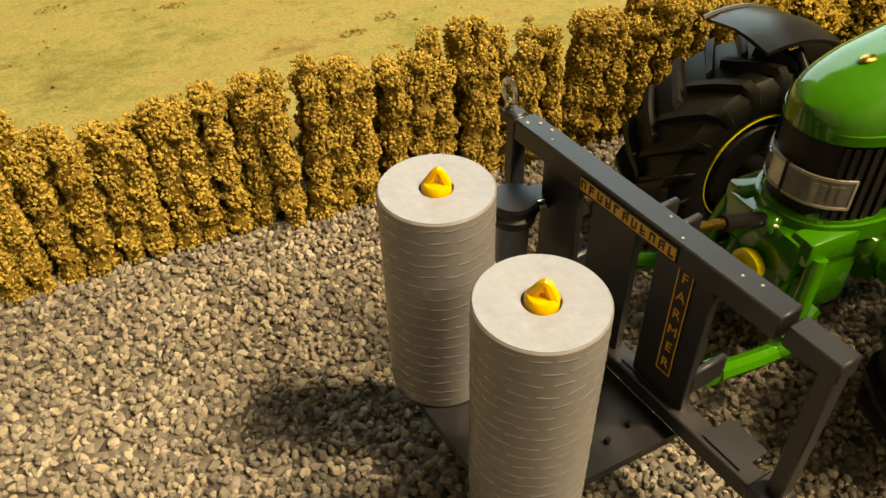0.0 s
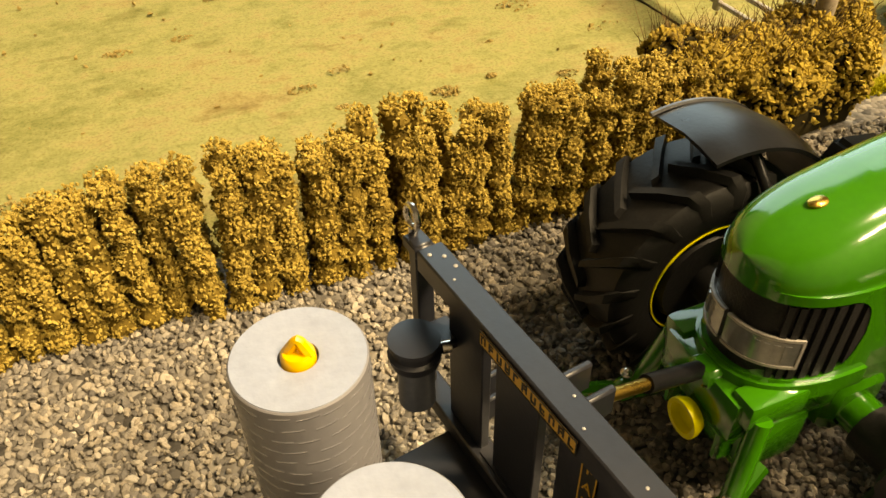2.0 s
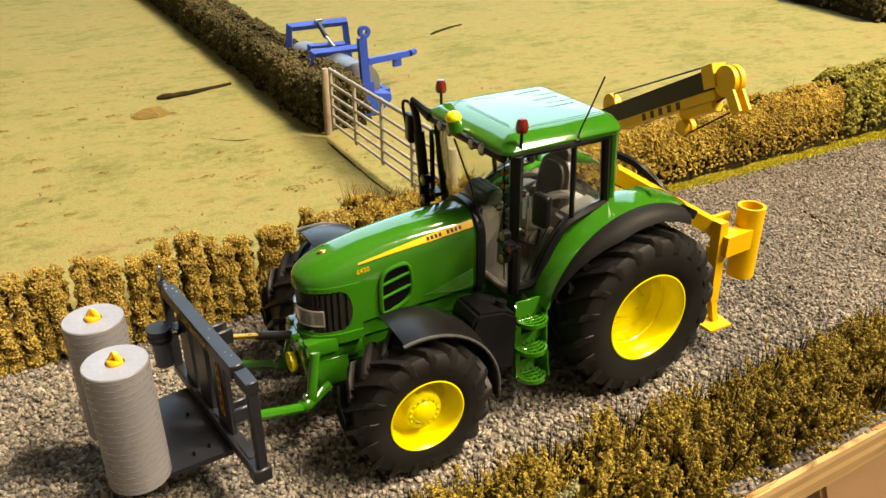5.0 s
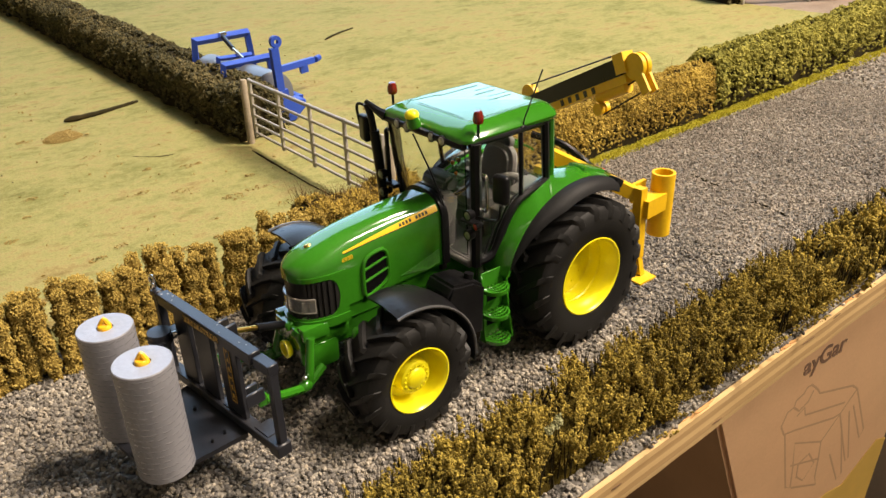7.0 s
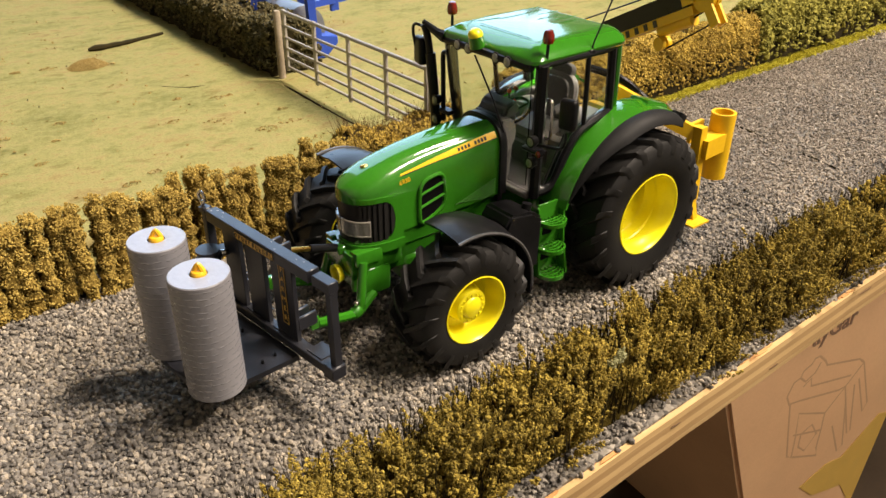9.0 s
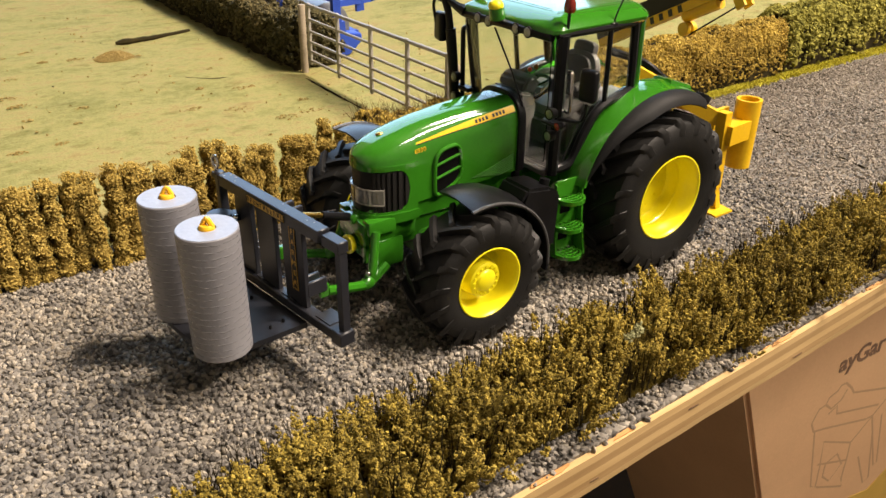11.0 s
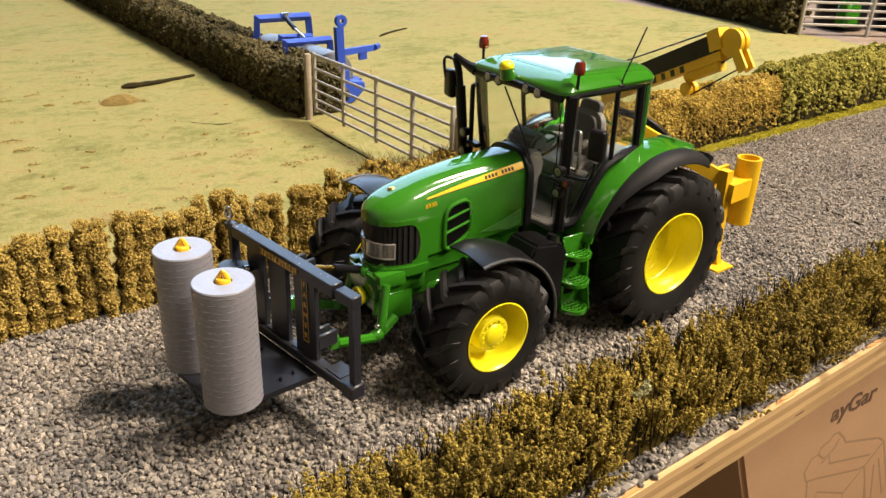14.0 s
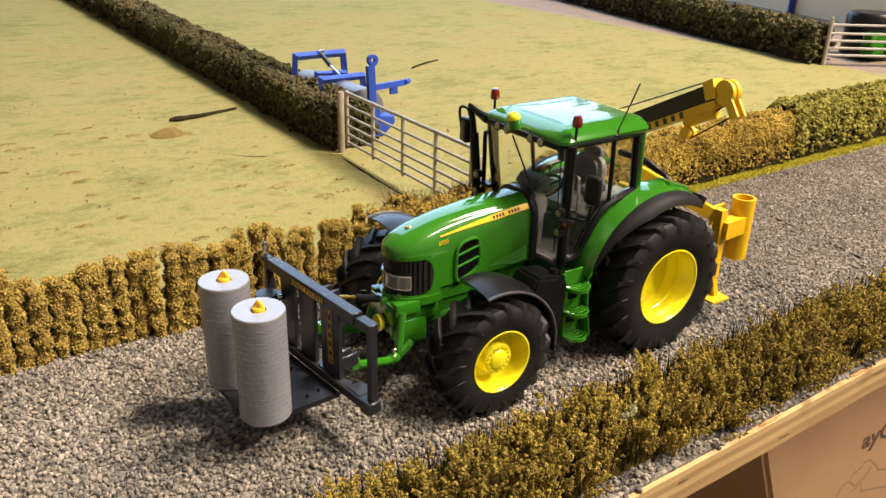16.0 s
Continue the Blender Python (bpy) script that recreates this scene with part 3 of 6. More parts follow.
def stick(pts, r, label):
    g = thing("stick", pts[0], label, "stick")
    bm = B()
    line = curve_pts(pts, 5)
    knots = [1 + 0.35 * noise.noise(Vector((i * 0.8, r * 90, 4))) for i in range(len(line))]
    tube(bm, line, [r * k * min(1.0, 0.35 + 0.4 * i) * (1 - 0.6 * i / len(line)) for i, k in enumerate(knots)], 7)
    part("wood", bm, TWIG_AND_GAP, g)


stick([(-0.0, 11.85, FZ + 0.05), (0.5, 11.85, FZ + 0.06), (1.1, 12.02, FZ + 0.05), (1.78, 12.25, FZ + 0.05)], 0.075, "thin dark stick lying on the grass")
stick([(2.30, 7.3, FZ + 0.01), (2.28, 6.2, FZ + 0.01), (2.26, 5.0, FZ + 0.01), (2.3, 3.9, FZ + 0.01)], 0.024, "thin dark wire along the ground before the gate")
stick([(0.36, 8.63, FZ + 0.005), (0.73, 8.25, FZ + 0.01), (1.28, 8.10, FZ + 0.005)], 0.016, "faint thin root lying in the grass")
stick([(8.6, 15.0, FZ + 0.02), (9.4, 15.5, FZ + 0.03), (10.2, 15.9, FZ + 0.02)], 0.05, "thin dark twig lying on the field")


def field_clutter():
    g = thing("grass_tufts", (0, 3, FZ), "scattered dry tufts and dark crumbs on the field", "grass tufts", kind="stuff")
    p = np.stack([RNG.uniform(-9, 8, 900), RNG.uniform(3.3, 16, 900), np.full(900, FZ + 0.012)], 1)
    p[:, 2] += lumps(p, 1.3, 0.018)
    scatter("dry_bit", p[:620], RNG.uniform(0.010, 0.028, 620), DRY, g, "octa", 0.5, 0.3)
    clumps = []
    for _ in range(90):
        cx, cy = RNG.uniform(-8, 2.0), 3.4 + 9 * RNG.random() ** 1.6
        m, r = int(RNG.integers(20, 70)), RNG.uniform(0.06, 0.22)
        a, q = RNG.uniform(0, 2 * np.pi, m), r * np.sqrt(RNG.random(m))
        c = np.stack([cx + q * np.cos(a), cy + 0.5 * q * np.sin(a), np.full(m, FZ + 0.012)], 1)
        c[:, 2] += lumps(c, 1.3, 0.016) + 0.03 * (1 - q / r)
        clumps.append(c)
    clumps = np.concatenate(clumps)
    scatter("dry_tuft", clumps, RNG.uniform(0.006, 0.016, len(clumps)), DRY, g, "octa", 0.6, 0.3)
    scatter("crumb", p[840:], RNG.uniform(0.008, 0.02, 60), LEAF_DARK, g, "octa", 0.5, 0.3)


field_clutter()


# ---- hedges ----
def column_hedge(name, x0, x1, label):
    """A hedge of upright knobbly flock columns, cut in short blocks that stand a little proud of one another."""
    g = thing(name, (x0, 2.6, 0), label, "hedge")
    cores, pts = B(), []
    for row, (yc, count) in enumerate(((2.42, 1150), (2.63, 520))):
        x, left, lift, push = x0, 0, 0.0, 0.0
        while x < x1:
            if left == 0:
                left = int(RNG.integers(3, 6))
                lift, push = RNG.uniform(-0.13, 0.12), RNG.uniform(-0.06, 0.05)
                x += 0.03
            r = RNG.uniform(0.078, 0.105)
            h = 1.055 + lift + RNG.uniform(-0.08, 0.07)
            y = yc + push + RNG.uniform(-0.02, 0.02)
            ph, sway = RNG.uniform(0, 50), RNG.uniform(-0.07, 0.07)
            knob, swell = RNG.uniform(20, 36), RNG.uniform(0.16, 0.30)
            rings = []
            for j in range(25):
                z = h * j / 24
                ring = []
                for q in range(8):
                    a = q * math.pi / 4
                    rr = r * (0.86 + swell * math.sin(z * knob + ph + 0.8 * math.sin(z * 7 + a)) + 0.12 * math.sin(a * 2 + z * 13 + ph)) * (1 if j < 24 else 0.5)
                    ring.append((x + sway * z + rr * math.cos(a), y + rr * math.sin(a), z * 0.985))
                rings.append(ring)
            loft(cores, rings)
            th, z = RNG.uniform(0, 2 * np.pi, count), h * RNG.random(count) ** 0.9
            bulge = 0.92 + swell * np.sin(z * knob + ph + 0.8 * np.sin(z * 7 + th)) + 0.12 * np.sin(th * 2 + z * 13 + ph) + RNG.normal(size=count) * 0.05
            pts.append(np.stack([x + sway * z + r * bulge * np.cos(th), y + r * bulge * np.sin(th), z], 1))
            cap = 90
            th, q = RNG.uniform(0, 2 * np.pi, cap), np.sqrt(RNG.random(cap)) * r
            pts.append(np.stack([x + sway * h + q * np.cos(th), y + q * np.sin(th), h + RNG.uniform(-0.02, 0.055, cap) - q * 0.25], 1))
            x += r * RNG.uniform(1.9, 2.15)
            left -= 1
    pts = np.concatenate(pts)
    # Column bodies under the flock, with the gap shade in their brown.
    part("core", cores, HEDGE_GAP_SHADE, g)
    scatter("foliage", pts, RNG.uniform(0.008, 0.018, len(pts)), LEAF_FAR, g, "octa", 0.4, 0.3)


def bush_hedge(name, a, b, width, z0, height, material, size, density, label, lump=0.10, twigs=0, taper=0.85):
    """A trimmed hedge along a line: uneven sides and top, covered in small clumps."""
    a, b = np.array(a, float), np.array(b, float)
    along = (b - a) / np.linalg.norm(b - a)
    side = np.array([-along[1], along[0]])
    length = float(np.linalg.norm(b - a))
    g = thing(name, (*a, z0), label, "hedge")

    def shape(s, u):
        """s along, u round the section from one foot over the top to the other."""
        ang = np.pi * u
        c, sn = np.cos(ang), np.sin(ang)
        w = width / 2 * np.sign(c) * np.abs(c) ** 0.42
        h = height * np.abs(sn) ** 0.42
        w = w * (1 - (1 - taper) * h / height)
        p = np.stack([a[0] + along[0] * s + side[0] * w, a[1] + along[1] * s + side[1] * w, z0 + h], 1)
        d = lumps(p, 2.2, lump) + lumps(p, 6.0, lump * 0.6)
        out = np.stack([side[0] * c, side[1] * c, sn], 1)
        return p + out * d[:, None], out

    ns, nu = max(6, int(length / 0.22)), 15
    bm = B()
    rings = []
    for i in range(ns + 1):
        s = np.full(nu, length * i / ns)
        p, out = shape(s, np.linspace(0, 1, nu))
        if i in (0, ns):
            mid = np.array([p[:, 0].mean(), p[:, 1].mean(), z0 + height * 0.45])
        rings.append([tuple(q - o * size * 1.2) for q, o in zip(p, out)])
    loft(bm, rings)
    # Inner sheet, near-black to put shade between the clumps.
    part("core", bm, TWIG_AND_GAP, g)
    area = length * (2 * height + width)
    n = int(area * density)
    p, _ = shape(RNG.uniform(0, length, n), RNG.random(n))
    ends = int((width * height) * density)
    for s0 in (0.0, length):
        q, o = shape(np.full(ends, s0), RNG.random(ends))
        f = np.sqrt(RNG.random(ends))[:, None]
        mid = np.array([a[0] + along[0] * s0, a[1] + along[1] * s0, z0])
        q = mid + (q - mid) * f
        q[:, :2] += along * (RNG.normal(size=(ends, 1)) * size)
        p = np.concatenate([p, q])
    p += RNG.normal(size=p.shape) * size * 0.45
    p[:, 2] = np.maximum(p[:, 2], z0 + 0.01)
    scatter("foliage", p, RNG.uniform(0.55, 1.25, len(p)) * size, material, g, "octa", 0.4, 0.3)
    if twigs:
        r, _ = shape(RNG.uniform(0, length, twigs), RNG.uniform(0.25, 0.75, twigs))
        blades("twig", r - np.array([0, 0, 0.12]), RNG.uniform(0.16, 0.40, twigs), 0.008, TWIG_BROWN, g, 0.5)
    return g


column_hedge("hedge", -7.4, 0.95, "mustard-coloured flock hedge of knobbly upright columns along the road")
bush_hedge("hedge", (0.95, 2.75), (2.9, 2.8), 0.70, 0, 0.98, LEAF_TAN, 0.026, 1500, "straggly brown hedge with bare twigs beside the gate", 0.16, 620)
bush_hedge("hedge", (4.3, 3.22), (11.45, 3.40), 0.72, 0.02, 1.10, LEAF_TAN, 0.028, 1550, "tan-brown flock hedge with a grass verge at its foot", 0.10, 60)
bush_hedge("hedge", (11.55, 3.48), (30, 4.2), 0.95, 0.02, 1.25, LEAF_GREEN, 0.046, 560, "dull green flock hedge along the far end of the road", 0.13)
bush_hedge("hedge", (2.86, 7.9), (2.86, 24), 1.2, FZ, 0.98, LEAF_DARK, 0.040, 720, "dark green-brown hedge dividing the two fields", 0.13)
bush_hedge("hedge", (2.86, 24), (2.55, 58), 1.2, FZ, 1.0, LEAF_DARK, 0.085, 130, "dark hedge running on to the back of the layout", 0.13)
bush_hedge("hedge", (22.4, 9.6), (30.5, 40), 1.0, FZ, 1.35, LEAF_DARK, 0.09, 130, "dark green hedge along the back of the far field", 0.14)


def verge_strip(x0, x1):
    g = thing("grass_verge", (x0, 2.8, 0), "bright yellow-green grass fibre at the foot of the hedge", "grass verge", kind="stuff")
    n = 26000
    x = x0 + (x1 - x0) * RNG.random(n) ** 1.2
    p = np.stack([x, 2.90 + 0.030 * np.maximum(0, x - 8.0) + RNG.normal(size=n) * (0.05 + 0.004 * (x - x0)), np.full(n, -0.01)], 1)
    blades("fibres", p, RNG.uniform(0.03, 0.085, n), 0.014 + 0 * x[0], VERGE, g, 0.7)


verge_strip(3.4, 27)


def near_hedge():
    """The olive-gold hedge by the board's edge: upright sprigs of fine flock on dark wiry stems."""
    g = thing("hedge", (4, -2.3, 0), "bushy olive-gold flock hedge with dark wiry twigs beside the board edge", "hedge")
    y0, y1, mid, half = -2.80, -1.92, -2.36, 0.46

    def top(x, y):
        p = np.stack([x, y, np.zeros(len(x))], 1)
        edge = np.clip(np.abs(y - mid) / half, 0, 1)
        return (0.58 + lumps(p, 1.9, 0.20) + lumps(p, 5.5, 0.20)) * (1 - 0.45 * edge ** 3)

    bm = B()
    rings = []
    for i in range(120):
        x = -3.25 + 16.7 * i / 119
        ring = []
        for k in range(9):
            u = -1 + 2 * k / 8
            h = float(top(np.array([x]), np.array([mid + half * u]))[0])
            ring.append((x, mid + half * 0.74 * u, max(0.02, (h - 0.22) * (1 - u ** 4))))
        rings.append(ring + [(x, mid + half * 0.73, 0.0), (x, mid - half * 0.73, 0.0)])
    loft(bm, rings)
    # Filler core inside the hedge, coloured as the shaded gaps.
    part("core", bm, OLIVE_GAP_SHADE, g)
    for xa, xb, dens, per, size in ((-3.3, 5.5, 62, 36, 0.0132), (5.5, 13.5, 26, 18, 0.024)):
        # tufts, each a fan of sprigs that spread from one root and leave dark gaps between
        m = int((xb - xa) * (y1 - y0) * dens)
        tx, ty = RNG.uniform(xa, xb, m), RNG.uniform(y0 + 0.05, y1 - 0.05, m)
        th_, lift = top(tx, ty) + RNG.uniform(-0.10, 0.16, m), RNG.normal(size=(m, 2)) * 0.16
        lift[:, 1] += (ty - mid) / half * 0.35
        k = RNG.integers(0, m, m * 8)
        n = len(k)
        spread_ = RNG.normal(size=(n, 2)) * 0.052
        x, y = tx[k] + spread_[:, 0], ty[k] + spread_[:, 1]
        reach = np.hypot(spread_[:, 0], spread_[:, 1])
        h = th_[k] - reach * 1.1 + RNG.uniform(-0.09, 0.03, n)
        length = RNG.uniform(0.14, 0.34, n)
        low = np.where(np.abs(y - mid) > half * 0.66, 0.45, 0.22)
        z0 = np.maximum(0.0, h - length) * np.where(RNG.random(n) > low, 1, RNG.random(n) * 0.8)
        lean = lift[k] + spread_ * 4.2 + RNG.normal(size=(n, 2)) * 0.10
        t = RNG.random((n, per)) ** 0.75
        rad = (0.008 + 0.030 * np.sin(np.pi * t ** 0.8)) * RNG.uniform(0.4, 1.15, (n, per))
        th = RNG.uniform(0, 2 * np.pi, (n, per))
        L = length[:, None] * t
        px = x[:, None] + lean[:, :1] * L + rad * np.cos(th)
        py = y[:, None] + lean[:, 1:] * L + rad * np.sin(th)
        pz = z0[:, None] + L + 0.01
        p = np.stack([px, py, pz], 2).reshape(-1, 3)
        scatter("foliage", p, RNG.uniform(0.6, 1.3, len(p)) * size, LEAF_NEAR, g, "octa", 0.45, 0.3)
    n = 1300
    r = np.stack([RNG.uniform(-3.2, 9, n), RNG.normal(size=n) * 0.06 - 1.90, np.zeros(n)], 1)
    hts = RNG.uniform(0.22, 0.72, n)
    q = np.stack([RNG.uniform(-3.2, 9, n), RNG.uniform(y0, y1, n), np.full(n, 0.15)], 1)
    blades("twig", np.concatenate([r, q]), np.concatenate([hts, RNG.uniform(0.3, 0.66, n)]), 0.010, TWIG_AND_GAP, g, 0.14)


near_hedge()
scrap = thing("flock_scrap", (0.6, -2.55, 0.55), "small pale green scrap of foam flock caught in the hedge", "scrap")
n = 160
a = RNG.uniform(-1, 1, n)
p = np.stack([0.6 + 0.10 * a, -2.56 + 0.03 * a ** 2 + RNG.normal(size=n) * 0.018, 0.60 + 0.03 * a + RNG.normal(size=n) * 0.018], 1)
scatter("foam", p, RNG.uniform(0.008, 0.018, n), FOAM, scrap, "octa", 0.4, 0.3)

# ---- tractor ----
def mix(a, b, t):
    return a + (b - a) * t


def along(table, x):
    for (x0, v0), (x1, v1) in zip(table, table[1:]):
        if x <= x1:
            return mix(v0, v1, max(0.0, (x - x0) / (x1 - x0)))
    return table[-1][1]


tractor = thing("tractor", (1.3, 0, 0), "green farm tractor with yellow wheels standing on the gravel road", "tractor")


def wheel(c, s, R, hw, rr, rim, lugs, swing, lug_w, bolts, bolt_r, bolt_u, lip=1.2):
    """c: x and z of the axle; s: side (-1 near the edge of the board); the lip of the rim stands at y = s * lip."""
    yo = s * lip
    bm = lathe(B(), [(-s * u, r) for u, r in rim], (c[0], yo, c[1]), "y", 48)
    w = part("wheel", bm, YELLOW, tractor, "bright yellow dished wheel rim")
    yc = s * (lip + 0.01 - hw)
    prof = [(-hw * 0.90, rr), (-hw * 0.99, rr + 0.05), (-hw * 1.03, rr + (R - rr) * 0.45), (-hw * 0.99, R - 0.12), (-hw * 0.86, R - 0.072), (-hw * 0.4, R - 0.062), (0, R - 0.058)]
    prof = prof + [(-a, b) for a, b in reversed(prof[:-1])]
    bm = lathe(B(), prof, (c[0], yc, c[1]), "y", 64)
    lug_meshes = []
    for side in (-1, 1):
        for k in range(lugs):
            a0 = 2 * math.pi * (k + (0.5 if side > 0 else 0)) / lugs
            rings = []
            for f, top, da, wide in ((1.045, R - 0.17, -0.03, 0.8), (1.02, R - 0.085, 0.0, 1.1), (0.88, R - 0.012, 0.16, 1.1), (0.45, R, 0.55, 0.9), (-0.06, R - 0.003, 1.0, 0.8)):
                a = a0 + da * swing
                ring = []
                for da2, rad in ((-0.5, R - 0.20 if f > 1 else R - 0.06), (-0.34, top), (0.34, top), (0.5, R - 0.20 if f > 1 else R - 0.06)):
                    b = a + da2 * lug_w * wide / R
                    ring.append((c[0] + rad * math.cos(b), yc + side * hw * f, c[1] + rad * math.sin(b)))
                rings.append(ring)
            lug_meshes.append(loft(B(), rings))
    part("tyre", bm, RUBBER, w, "black rubber tyre with deep chevron lugs")
    for lm in lug_meshes:
        part("lug", lm, RUBBER, w)
    for k in range(bolts):
        a = 2 * math.pi * k / bolts
        p = (c[0] + bolt_r * math.cos(a), c[1] + bolt_r * math.sin(a))
        bm = rod(B(), (p[0], yo - s * (bolt_u + 0.02), p[1]), (p[0], yo - s * (bolt_u - 0.016), p[1]), 0.014, 0.011, 6)
        part("bolt", bm, YELLOW, w)
    bm = rod(B(), (c[0], yo - s * 0.43, c[1]), (c[0], yo - s * 0.9, c[1]), 0.12, 0.14, 16)
    part("axle_stub", bm, RUBBER, w)
    # Added black disc that stands in for the shade inside the rim.
    bm = rod(B(), (c[0], yo - s * (hw + 0.20), c[1]), (c[0], yo - s * (hw * 2 - 0.02), c[1]), rr * 0.90, rr * 0.84, 24)
    part("rim_shade_disc", bm, RUBBER, w, "dark disc standing in for the shade inside the rim")
    yi = yo - s * (hw * 2 - 0.03)
    bm = lathe(B(), [(0, rr * 1.055), (-s * 0.012, rr * 1.05), (-s * 0.012, rr * 1.03), (0, rr * 1.025)], (c[0], yi, c[1]), "y", 48, True)
    part("inner_flange", bm, YELLOW, w, "yellow inner rim edge")


FRIM = [(0.0, 0.375), (-0.004, 0.362), (0.006, 0.352), (0.03, 0.344), (0.10, 0.330), (0.20, 0.315), (0.235, 0.29), (0.24, 0.205), (0.13, 0.192), (0.085, 0.180), (0.075, 0.165), (0.075, 0.118), (0.055, 0.108), (0.045, 0.09), (0.045, 0.0)]
RRIM = [(0.0, 0.50), (-0.004, 0.486), (0.006, 0.473), (0.04, 0.463), (0.12, 0.455), (0.135, 0.442), (0.25, 0.434), (0.265, 0.420), (0.37, 0.412), (0.40, 0.39), (0.40, 0.20), (0.36, 0.17), (0.35, 0.0)]
for s in (-1, 1):
    wheel((0.0, 0.68) if s < 0 else (-0.10, 0.715), s, 0.705, 0.275, 0.36, FRIM, 17, 0.36, 0.085, 16, 0.142, 0.075, 1.25 if s < 0 else 1.29)
    wheel((2.625, 0.905), s, 0.945, 0.33, 0.48, RRIM, 20, 0.33, 0.10, 10, 0.26, 0.40)

# chassis and axles
bm = B()
box(bm, (0.55, 0, 0.98), (2.5, 0.44, 0.50), 0.05)
box(bm, (2.3, 0, 1.0), (1.3, 0.62, 0.62), 0.06)
part("chassis", bm, GREEN, tractor, "green cast engine block and gearbox")
part("front_axle", rod(B(), (0, -0.85, 0.685), (0, 0.85, 0.685), 0.11), GREEN, tractor)
part("axle_cradle", box(B(), (0, 0, 0.72), (0.34, 0.5, 0.34), 0.05), GREEN, tractor)
part("rear_axle", rod(B(), (2.64, -0.74, 0.91), (2.64, 0.74, 0.91), 0.16), GREEN, tractor)
bm = B()
box(bm, (0.35, 0, 1.16), (1.6, 0.52, 0.28), 0.03)
part("engine_bay", bm, GREEN, tractor, "green engine casing under the bonnet")

# bonnet
HTOP = [(-0.77, 1.74), (-0.70, 1.80), (-0.60, 1.855), (-0.42, 1.92), (-0.1, 2.0), (0.4, 2.065), (1.05, 2.095)]
HWID = [(-0.20, 0.295), (0.2, 0.30), (1.05, 0.335)]


def nose_w(x):
    if x >= -0.20:
        return along(HWID, x)
    t = min(1.0, (-0.20 - x) / 0.56)
    return 0.295 * max(0.0, 1 - t ** 2.9) ** (1 / 2.3)


def hood_ring(x, w, zt, zb):
    """Half-round section: upright sides, a soft shoulder and a domed top."""
    out = [(x, -w * 1.0, zb)]
    sh = min(0.29, (zt - zb) * 0.8)
    for k in range(13):
        a = math.pi / 2 * k / 12
        out.append((x, -w * (0.985 * math.cos(a) ** 0.72 if k < 12 else 0), zt - sh + sh * math.sin(a) ** 0.92))
    return out + [(p[0], -p[1], p[2]) for p in reversed(out[:-1])]


def hood_y(x, z):
    """Half width of the bonnet's skin at a height."""
    f = max(0.0, min(1.0, (z - along(HTOP, x) + 0.29) / 0.29)) ** (1 / 0.92)
    return along(HWID, x) * (0.985 * math.cos(math.asin(f)) ** 0.72 if f > 0 else 0.99)


bm = B()
loft(bm, [hood_ring(x, along(HWID, x), along(HTOP, x), mix(1.225, 1.30, (x + 0.2) / 1.25)) for x in (-0.20, -0.05, 0.1, 0.3, 0.5, 0.7, 0.9, 1.04)])
hood = part("bonnet", bm, GREEN, tractor, "glossy green sloping bonnet")
bm = B()
loft(bm, [hood_ring(-0.20 - 0.558 * math.sin(math.pi / 2 * k / 13), nose_w(-0.20 - 0.558 * math.sin(math.pi / 2 * k / 13)), along(HTOP, -0.20 - 0.558 * math.sin(math.pi / 2 * k / 13)),
                    1.635 - 0.02 * math.sin(math.pi * k / 13)) for k in range(14)])
part("bonnet_nose", bm, GREEN, hood)


def nose_band(bm, z0, z1, off, ua, ub, n=20, thick=0.03):
    """Part of the nose wall between two positions round it (-1 near side ... 1 far side)."""
    rings = []
    for k in range(n + 1):
        u = mix(ua, ub, k / n)
        f = abs(u) * math.pi / 2
        fx_, fy_ = max(0.0, math.cos(f)) ** (2 / 2.9), math.sin(f) ** (2 / 2.3)
        x, y = -0.20 - 0.545 * fx_, math.copysign(0.295 * fy_, u)
        nrm = Vector((-(fx_ ** 1.9) * 5.2, math.copysign(fy_ ** 1.3 * 7.8, u), 0)).normalized()
        o, i = Vector((x, y, 0)) + nrm * off, Vector((x, y, 0)) + nrm * (off - thick)
        a, b = (z0(u), z1(u)) if callable(z0) else (z0, z1)
        rings.append([(o.x, o.y, a), (o.x, o.y, b), (i.x, i.y, b), (i.x, i.y, a)])
    return loft(bm, rings)


g = part("grille", nose_band(B(), 1.17, 1.65, -0.012, -0.97, 0.97, 44), GRILLE, tractor, "black mesh radiator grille wrapping the nose")
for side in (-1, 1):
    for k in range(7):
        u = side * (0.46 + 0.078 * k)
        part("slat", nose_band(B(), 1.19, 1.60, 0.006, u - 0.022, u + 0.022, 5, 0.03), GRILLE, g)
    def hz(u):
        return 1.350 - 0.012 * abs(u)
    def hh(u):
        return 0.078
    h = part("headlight", nose_band(B(), lambda u: hz(u) - hh(u), lambda u: hz(u) + hh(u), 0.010, side * 0.015, side * 0.62, 24, 0.03), LAMP_GREY, g, "clear wrap-round headlight strip")
    for e in (-1, 1):
        part("lamp_rim", nose_band(B(), lambda u: hz(u) + e * hh(u) - 0.007, lambda u: hz(u) + e * hh(u) + 0.007, 0.014, side * 0.015, side * 0.625, 24, 0.012), GALV, h, "pale lamp rim")
    part("lamp_rim", nose_band(B(), lambda u: hz(u) - hh(u), lambda u: hz(u) + hh(u), 0.014, side * 0.610, side * 0.628, 3, 0.012), GALV, h)
    for k in range(4):
        u = side * (0.30 + 0.075 * k)
        part("lamp_cell", nose_band(B(), lambda v: hz(v) - hh(v) * 0.6, lambda v: hz(v) + hh(v) * 0.6, 0.014, u - 0.022, u + 0.022, 4, 0.012), LAMP_GREY, h, "dull silver reflector cell")
